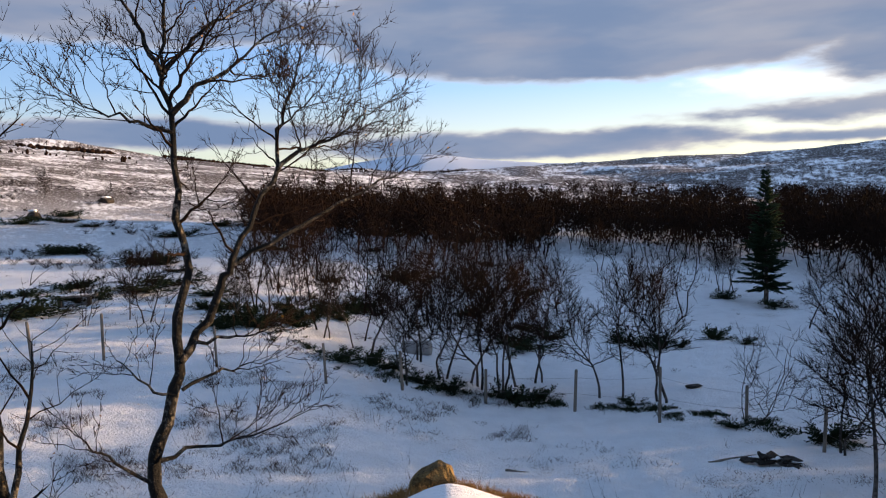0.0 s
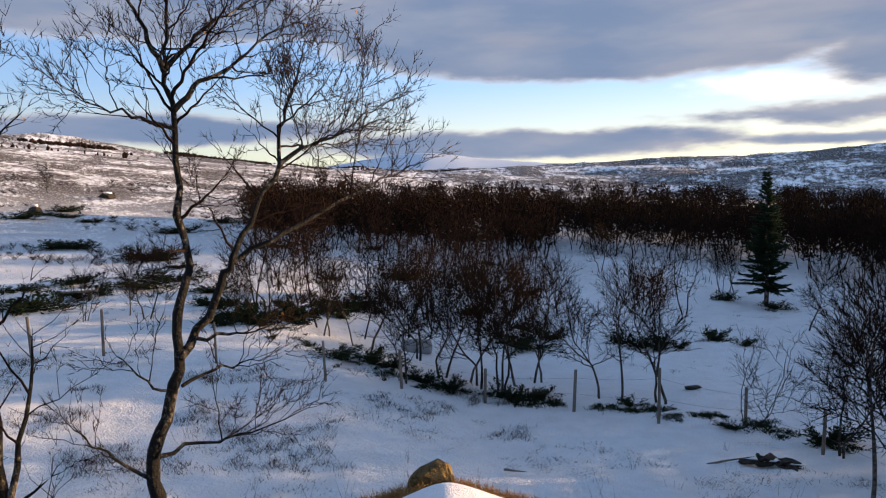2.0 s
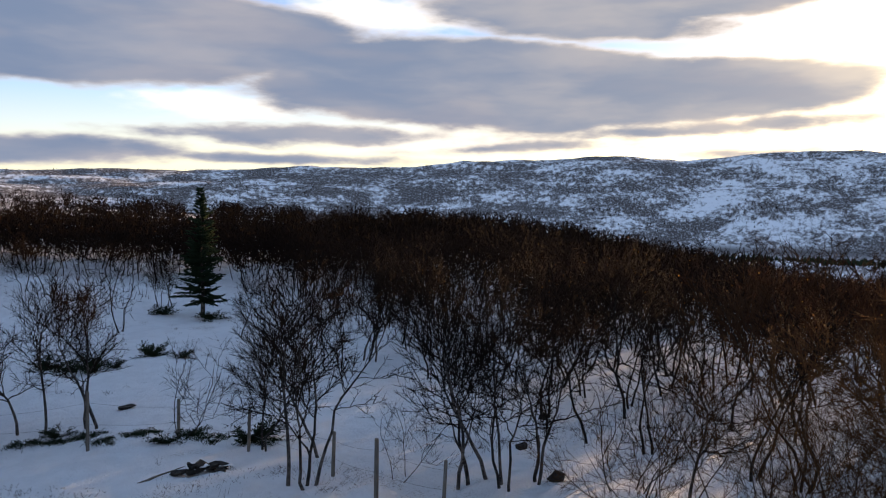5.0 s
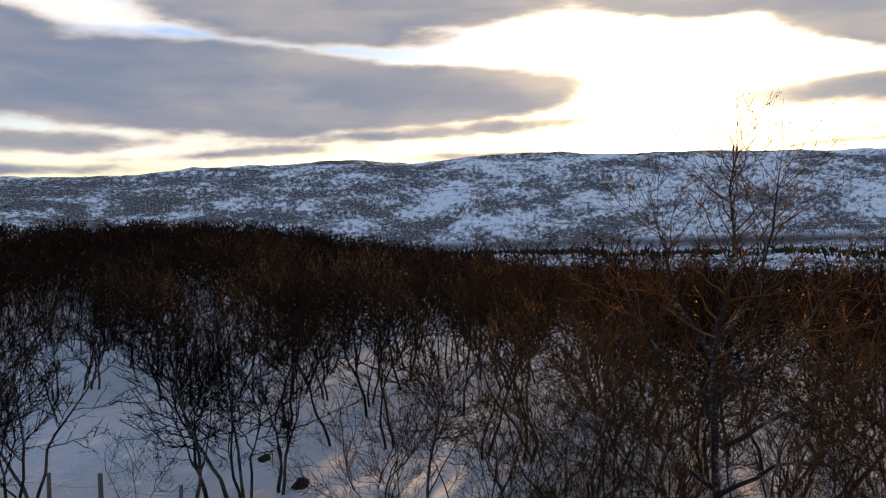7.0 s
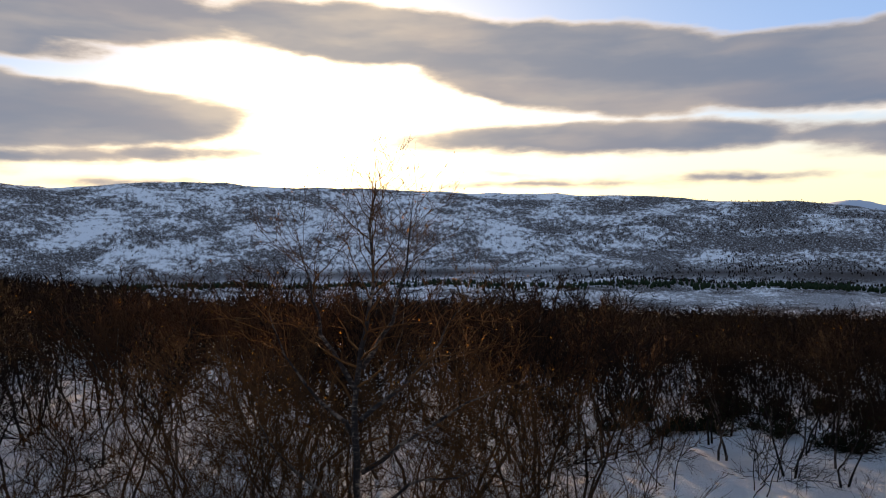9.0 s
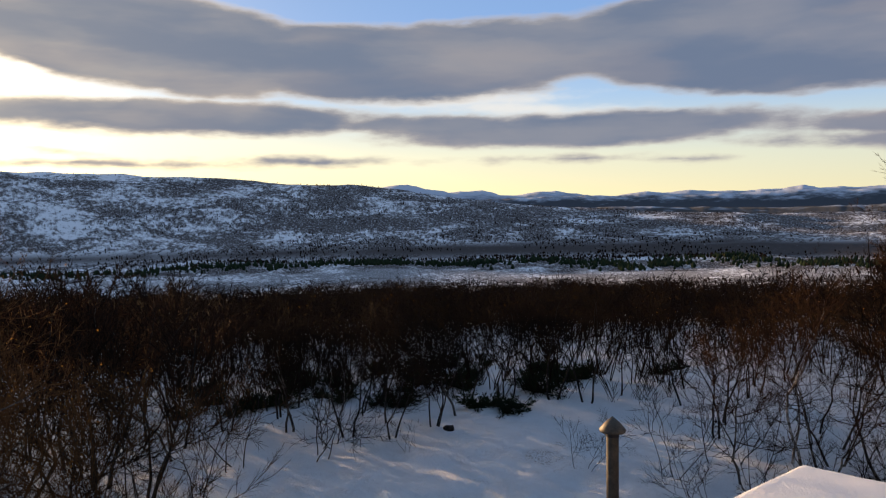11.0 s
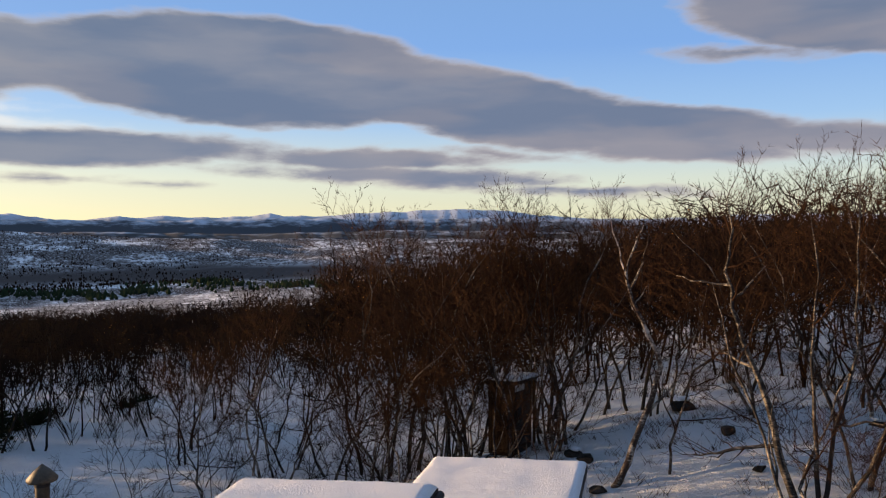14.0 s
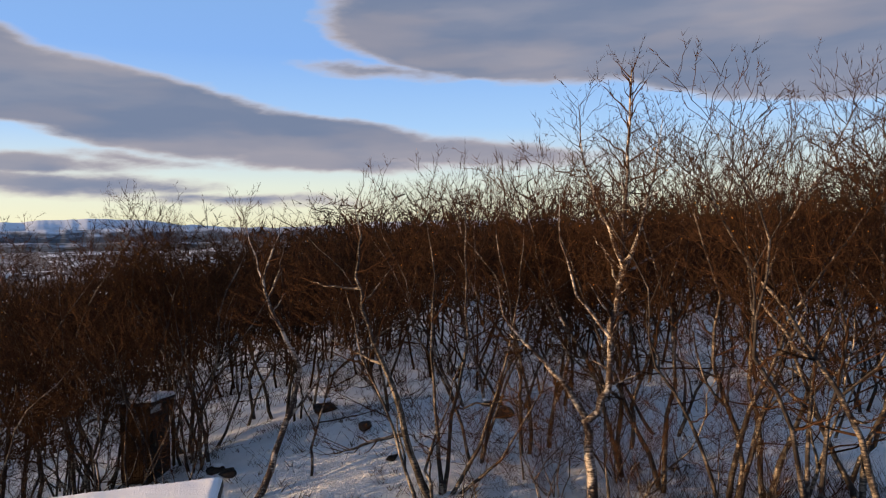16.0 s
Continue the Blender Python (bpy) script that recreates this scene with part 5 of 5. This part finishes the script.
def build_fence():
    rnd = random.Random(17)
    fence = thing("fence", POSTS[0][0], POSTS[0][1], ground_z(*POSTS[0][:2]), "weathered grey wooden posts with thin wire in the snow", "fence")
    o = Vector(fence.matrix_basis.translation)
    tops = []
    for x, y, h in POSTS:
        z = ground_z(x, y)
        lean = Vector((rnd.gauss(0, .04), rnd.gauss(0, .03), 0))
        t = Tubes()
        pts = [Vector((x, y, z - .3)) - o + lean * k * h / 3 + Vector((0, 0, (h + .3) * k / 3)) for k in range(4)]
        r = rnd.uniform(.036, .048)
        t.tube(pts, [r, r * 1.02, r * .97, r * .92], 9, tip=False)
        t.tube([pts[-1], pts[-1] + Vector((0, 0, .012)), pts[-1] + Vector((0, 0, .014))], [r * .92, r * .75, 0], 9)
        link("post", t.mesh("post", WOOD_GREY), fence)
        tops.append(pts)
    for f in (0.55, 0.85):
        t = Tubes()
        for a, b in zip(tops[:-1], tops[1:]):
            p, q = on_line(a, f)[0], on_line(b, f)[0]
            t.tube([p.lerp(q, k / 5) - Vector((0, 0, .05 * math.sin(math.pi * k / 5))) for k in range(6)], [.0028] * 6, 3, tip=False)
        link("wire", t.mesh("wire", WIRE), fence)


build_fence()

# ---- stones and timber lying about ----


def rock_bm(seed, sx, sy, sz):
    """A broken stone: the hull of a few random points, its faces roughened."""
    r2 = random.Random(seed)
    bm = bmesh.new()
    for _ in range(16):
        d = Vector((r2.gauss(0, 1), r2.gauss(0, 1), r2.gauss(0, 1))).normalized() * r2.uniform(0.42, 0.56)
        bm.verts.new((d.x, d.y, d.z))
    bmesh.ops.convex_hull(bm, input=bm.verts)
    bmesh.ops.subdivide_edges(bm, edges=bm.edges, cuts=2, use_grid_fill=True)
    off = Vector((seed * 3.1, seed * 1.7, seed))
    for v in bm.verts:
        q = v.co * (1 + 0.10 * noise.noise(v.co * 5 + off))
        v.co = Vector((q.x * sx, q.y * sy, q.z * sz))
    return bm


def rock(name, seed, x, y, z, size, mat, label, rz=0.0, snow=True):
    ob = thing(name, x, y, z, label, "stone", "", rz)
    part("stone", rock_bm(seed, *size), mat, ob, smooth=False)
    if snow:
        cap = part("snow_cap", rock_bm(seed + 5, size[0] * .62, size[1] * .62, size[2] * .35), SNOW_ROOF, ob, "thin cap of snow", smooth=True)
        cap.location = (0.05 * size[0], 0, size[2] * .5)
    return ob


def stone_heap(x, y):
    """Dark broken slabs lying over one another with snow between."""
    r2 = random.Random(45)
    ob = thing("stone_heap", x, y, ground_z(x, y), "heap of dark broken stone slabs half buried in snow", "stones")
    for k in range(17):
        u = r2.uniform(-.48, .48)
        bm = rock_bm(11 + k, r2.uniform(.25, .6), r2.uniform(.16, .34), r2.uniform(.06, .16))
        m = Matrix.Translation((u, -.55 * u + r2.gauss(0, .10), .05 + r2.uniform(0, .15))) @ Matrix.Rotation(r2.uniform(0, 6.28), 4, "Z") @ Matrix.Rotation(r2.gauss(0, .45), 4, "X")
        bmesh.ops.transform(bm, matrix=m, verts=bm.verts)
        part("slab", bm, ROCK, ob)
    for k in range(4):
        u = r2.uniform(-.5, .5)
        bm = rock_bm(41 + k, .3, .22, .07)
        bmesh.ops.transform(bm, matrix=Matrix.Translation((u, -.55 * u + .05, .17)), verts=bm.verts)
        part("snow_cap", bm, SNOW_ROOF, ob, "thin cap of snow", smooth=True)


stone_heap(6.95, 16.35)
for k, (x, y, s) in enumerate(((11.9, 10.4, (.5, .4, .34)), (15.6, 14.0, (.4, .35, .3)), (19.4, -9.8, (.42, .34, .26)), (-40.7, 76.1, (1.8, 1.5, 1.2)),
                               (7.8, 24.2, (.8, .3, .16)), (3.0, -21.5, (.9, .7, .5)), (4.6, -17.4, (.6, .5, .3)), (13.2, 12.6, (.4, .3, .25)),
                               (-44.0, 100.0, (2.2, 1.6, 1.1)), (1.6, -18.4, (.5, .4, .25)), (3.2, -14.9, (.5, .4, .25)), (2.2, -13.8, (.7, .4, .2)))):
    rock("boulder", 31 + k, x, y, ground_z(x, y) + s[2] * .2, s, ROCK, "dark boulder half buried in the snow", 50 * k, snow=s[2] > .3)


r3 = random.Random(71)
for k in range(14):
    b, r = r3.uniform(152, 186), r3.uniform(12.5, 20)
    x, y, s = r * math.sin(radians(b)), r * math.cos(radians(b)), r3.uniform(.25, .6)
    rock("boulder", 61 + k, x, y, ground_z(x, y) + s * .1, (s, s * .8, s * .5), ROCK, "dark boulder half buried in the snow", 40 * k, snow=k % 2 == 0)


def fallen_branch(x, y, rz, length, seed):
    r2 = random.Random(seed)
    ob = thing("fallen_branch", x, y, ground_z(x, y) + .05, "thin grey branch lying on the snow", "branch", rz=rz)
    t = Tubes()
    line = bend(r2, Vector((-length / 2, 0, 0)), Vector((1, 0, .05)), length, 6, .12, 0.0)
    t.tube([Vector((p.x, p.y, abs(p.z) * .4 + .02)) for p in line], [.03, .028, .025, .02, .016, .012, .006], 6)
    link("wood", t.mesh("wood", WOOD_GREY), ob)


fallen_branch(6.2, 16.6, 15, 1.3, 4)
fallen_branch(1.4, 15.8, -10, 0.5, 5)


def plank_pile(x, y, rz):
    ob = thing("plank_pile", x, y, ground_z(x, y), "dark weathered planks stacked low, dusted with snow", "planks", rz=rz)
    for k in range(4):
        part("plank", box(bmesh.new(), 0, -.33 + .22 * k, .42 + .015 * (k % 2), 1.9, .2, .05, 2 * k - 3, .008), WOOD_GREY, ob)
    for k in (-.6, .6):
        part("bearer", box(bmesh.new(), k, 0, .2, .16, .8, .42, 0, .01), TRIM_DARK, ob)
    part("snow_cap", box(bmesh.new(), 0, .1, .475, 1.6, .45, .05, 0, .02), SNOW_ROOF, ob, "thin snow", smooth=True)


plank_pile(-16.9, 34.9, 20)


def trough(x, y):
    ob = thing("stone_slab", x, y, ground_z(x, y), "low rounded grey slab among the birches in snow", "slab", rz=8)
    part("slab", box(bmesh.new(), 0, 0, .2, 1.15, .6, .55, 0, .17), CONCRETE, ob, smooth=True)


trough(-1.1, 28.6)

# ---- the cabin under the camera and its annexes ----


def snow_slab(w2, d2, seed, thick=.12, drop=.05):
    """A soft blanket of snow over a roof panel, from -w2..w2 by -d2..d2."""
    bm = bmesh.new()
    n = 26
    grid = []
    for j in range(n + 1):
        row = []
        for i in range(n + 1):
            u, v = i / n * 2 - 1, j / n * 2 - 1
            u, v = math.sin(u * math.pi / 2), math.sin(v * math.pi / 2)
            edge = min((1 - abs(u)) * w2, (1 - abs(v)) * d2)
            k = min(edge / .09, 1.0)
            z = thick * (1 - (1 - k) ** 2.4) + .014 * noise.noise(Vector((u * 3 * w2, v * 3 * d2, seed)))
            wob = 1 + .012 * noise.noise(Vector((u * 5, v * 5, seed + 9)))
            row.append(bm.verts.new((u * w2 * wob, v * d2 * wob, z if edge > 1e-6 else -.004)))
        grid.append(row)
    for j in range(n):
        for i in range(n):
            bm.faces.new((grid[j][i], grid[j][i + 1], grid[j + 1][i + 1], grid[j + 1][i]))
    return bm


def cabin():
    ob = thing("cabin", 0, 0.6, 0.3, "small timber cabin with a snowy turf roof", "building")
    L, W, ridge, pitch = 4.0, 3.1, 4.3, radians(16)
    eave = ridge - W * math.tan(pitch)
    for nm, cx, cy, sx, sy in (("wall", 2.7, 0, .16, 7.2), ("wall", -2.7, 0, .16, 7.2), ("wall", 0, 3.6, 5.56, .16), ("wall", 0, -3.6, 5.56, .16)):
        part(nm, box(bmesh.new(), cx, cy, (eave - .3) / 2, sx, sy, eave - .1), WOOD_BROWN, ob)
    for s in (-1, 1):
        bm = bmesh.new()
        box(bm, 0, 0, 0, W / math.cos(pitch), 2 * L, .2, 0, .03)
        bmesh.ops.transform(bm, matrix=Matrix.Translation((s * W / 2, 0, (ridge + eave) / 2 - .14)) @ Matrix.Rotation(s * pitch, 4, "Y"), verts=bm.verts)
        part("roof", bm, TURF, ob, "turf roof")
    bm = bmesh.new()
    nx, ny, top = 60, 70, .10
    grid = []
    for j in range(ny + 1):
        v = math.sin((j / ny * 2 - 1) * math.pi / 2)
        row = []
        for i in range(nx + 1):
            q = i / nx * 2 - 1
            x = math.copysign(abs(q) ** 1.6, q) * W
            y = v * (L - .05)
            e = min((1 - abs(v)) * L, W - abs(x))
            lip = 1 - (1 - min(e / .14, 1.0)) ** 2.2
            z = ridge - .045 - math.tan(pitch) * math.sqrt(x * x + .006) + top * lip
            z += .012 * noise.noise(Vector((x * 4, y * 4, 2))) + .025 * math.exp(-(x / .22) ** 2)
            row.append(bm.verts.new((x, y, z)))
        grid.append(row)
    for j in range(ny):
        for i in range(nx):
            bm.faces.new((grid[j][i], grid[j][i + 1], grid[j + 1][i + 1], grid[j + 1][i]))
    part("snow_cover", bm, SNOW_ROOF, ob, "blanket of snow", smooth=True)
    return ob


cabin()
ridge_stone = thing("ridge_stone", -0.10, 4.70, 4.605, "ochre angular stone on the end of the turf ridge", "stone", rz=4)


def hewn_stone():
    """A wedge-shaped stone with flat broken faces, its crest to one side."""
    bm = bmesh.new()
    for p in ((-.16, -.07, -.06), (-.15, .08, -.06), (.13, -.09, -.06), (.14, .09, -.06), (-.13, -.05, .01), (-.10, .06, .02), (.02, -.06, .085),
              (.05, .05, .10), (.11, -.04, .085), (.13, .03, .06), (.15, -.06, .0), (-.05, -.09, .03)):
        bm.verts.new(p)
    bmesh.ops.convex_hull(bm, input=bm.verts)
    bmesh.ops.subdivide_edges(bm, edges=bm.edges, cuts=3, use_grid_fill=True)
    for v in bm.verts:
        v.co += v.co.normalized() * (.010 * noise.noise(v.co * 14) + .006 * noise.noise(v.co * 40))
    return bm


part("stone", hewn_stone(), ROCK_WARM, ridge_stone).scale = (0.85, 0.85, 0.8)


def roof_grass():
    r2 = random.Random(44)
    t = Tubes()
    for _ in range(3600):
        u = r2.choice((r2.uniform(-.75, .85), r2.uniform(.08, .6), r2.uniform(-.75, -.1)))
        if abs(u) < .06:
            continue
        z = 4.62 - abs(u) * math.tan(radians(16)) - .05
        p = Vector((u - .05, 4.60 + r2.gauss(.02, .03), z))
        d = Vector((r2.gauss(0, .5), r2.gauss(.2, .4), 1)).normalized()
        q = p + d * r2.uniform(.02, .085)
        t.tube([p, p.lerp(q, .6) + Vector((0, 0, .01)), q], [.001, .0013, 0], 3)
    ob = new("roof_grass", t.mesh("roof_grass", STRAW))
    tagged(ob, "dry golden grass along the edge of the turf roof", "grass", kind="stuff")


roof_grass()


def annex(name, corner, rz, width, depth, z, seed, label, pale):
    """A low annex whose far corner stands at the given place; it reaches back towards the cabin."""
    m = pose(corner[0], corner[1], 0, 0, 0, rz)
    c = m @ Vector((-width / 2, depth / 2, 0))
    g = ground_z(c.x, c.y)
    ob = thing(name, c.x, c.y, g, label, "building", rz=rz)
    top = z - g - .14
    for cx, cy, sx, sy in ((width / 2 - .2, 0, .12, depth - .3), (-width / 2 + .2, 0, .12, depth - .3), (0, depth / 2 - .2, width - .52, .12), (0, -depth / 2 + .2, width - .52, .12)):
        part("wall", box(bmesh.new(), cx, cy, (top - .35) / 2, sx, sy, top - .1), WOOD_BROWN, ob)
    tilt = Matrix.Translation((0, 0, top)) @ Matrix.Rotation(radians(2.6), 4, "Y") @ Matrix.Translation((0, 0, -top))

    def slanted(bm):
        bmesh.ops.transform(bm, matrix=tilt, verts=bm.verts)
        return bm

    part("roof", slanted(box(bmesh.new(), 0, 0, top - .02, width, depth, .1, 0, .01)), TRIM_DARK, ob)
    for cx, cy, sx, sy in ((-width / 2 - .012, 0, .03, depth + .05), (0, -depth / 2 - .012, width - .01, .03)):
        part("fascia", slanted(box(bmesh.new(), cx, cy, top - .03, sx, sy, .10, 0, .004)), TRIM_DARK, ob, "black roof edge")
        if pale:
            part("fascia", slanted(box(bmesh.new(), cx * .99, cy * .99, top - .165, sx, sy, .16, 0, .004)), TRIM_PALE, ob, "pale fascia board")
    bm = snow_slab(width / 2 + .02, depth / 2 + .02, seed, .055)
    bmesh.ops.translate(bm, vec=(0, 0, top + .032), verts=bm.verts)
    part("snow_cover", slanted(bm), SNOW_ROOF, ob, "smooth blanket of snow", smooth=True)
    return ob


ann = annex("annex", (5.52, -6.75), 12.0, 2.1, 3.5, 3.67, 5, "low annex with a snow-covered roof", False)
t = Tubes()
t.tube([Vector((-1.09, -1.80 + .1 * k, 3.52 - ann.location.z)) for k in range(6)], [.045] * 6, 10, tip=False)
link("gutter", t.mesh("gutter", TRIM_DARK), ann, "black gutter end")
annex("woodshed", (4.85, -10.05), 10.5, 2.1, 2.5, 3.07, 6, "small shed with a snowy roof and black edge", True)


def vent_pipe(x, y, top):
    g = ground_z(x, y)
    ob = thing("vent_pipe", x, y, g, "weathered flue pipe with a conical cap", "flue pipe")
    t = Tubes()
    t.tube([Vector((0, 0, z)) for z in (0, 1, 2, top - g - .16)], [.06] * 4, 16, tip=False)
    link("pipe", t.mesh("pipe", METAL), ob)
    t = Tubes()
    h = top - g
    t.tube([Vector((0, 0, z)) for z in (h - .15, h - .152, h - .13, h - .06, h)], [.06, .125, .13, .07, 0], 20)
    link("cap", t.mesh("cap", METAL), ob, "conical rain cap")
    t = Tubes()
    t.tube([Vector((0, 0, z)) for z in (h - .2, h - .17)], [.066, .066], 16, tip=False)
    link("collar", t.mesh("collar", TRIM_DARK), ob)


vent_pipe(6.25, -4.95, 4.12)


def outhouse(x, y, rz):
    g = ground_z(x, y)
    ob = thing("outhouse", x, y, g, "brown boarded outhouse with a snowy slanted roof", "outhouse", rz=rz)
    W, D, H = 0.80, 0.80, 1.85
    part("body", box(bmesh.new(), 0, 0, H / 2 - .05, W - .06, D - .06, H + .05), TRIM_DARK, ob)
    n = 8
    for k in range(n):
        u = -W / 2 + W * (k + .5) / n
        part("board", box(bmesh.new(), u, D / 2, H / 2, W / n - .008, .024, H, 0, .003), WOOD_BROWN, ob)
        part("board", box(bmesh.new(), u, -D / 2, H / 2, W / n - .008, .024, H, 0, .003), WOOD_BROWN, ob)
        part("board", box(bmesh.new(), W / 2, u, H / 2, .024, D / n - .008, H, 0, .003), WOOD_BROWN, ob)
    door = part("door", box(bmesh.new(), -W / 2 - .01, -.02, .93, .03, .62, 1.7, 0, .005), TRIM_DARK, ob, "dark door")
    part("handle", box(bmesh.new(), -W / 2 - .045, .26, .95, .03, .03, .14, 0, .008), METAL, door)
    for u in (-.5, .5):
        part("corner_post", box(bmesh.new(), -W / 2 - .012, u * 1.06, H / 2, .03, .1, H, 0, .004), WOOD_BROWN, ob)
    part("plate", box(bmesh.new(), -W / 2 - .03, .18, H - .08, .02, .42, .16, 0, .004), TRIM_PALE, ob, "small pale plate")
    bm = box(bmesh.new(), -.05, 0, H + .06, W + .22, D + .2, .07, 0, .008)
    bmesh.ops.rotate(bm, cent=(0, 0, H + .06), matrix=Matrix.Rotation(radians(5), 3, "Y"), verts=bm.verts)
    part("roof", bm, TRIM_DARK, ob)
    bm = snow_slab((W + .22) / 2, (D + .2) / 2, 8, .09)
    bmesh.ops.transform(bm, matrix=Matrix.Translation((-.05, 0, H + .10)) @ Matrix.Rotation(radians(5), 4, "Y"), verts=bm.verts)
    part("snow_cover", bm, SNOW_ROOF, ob, "cap of snow", smooth=True)


outhouse(7.0, -19.0, -14)
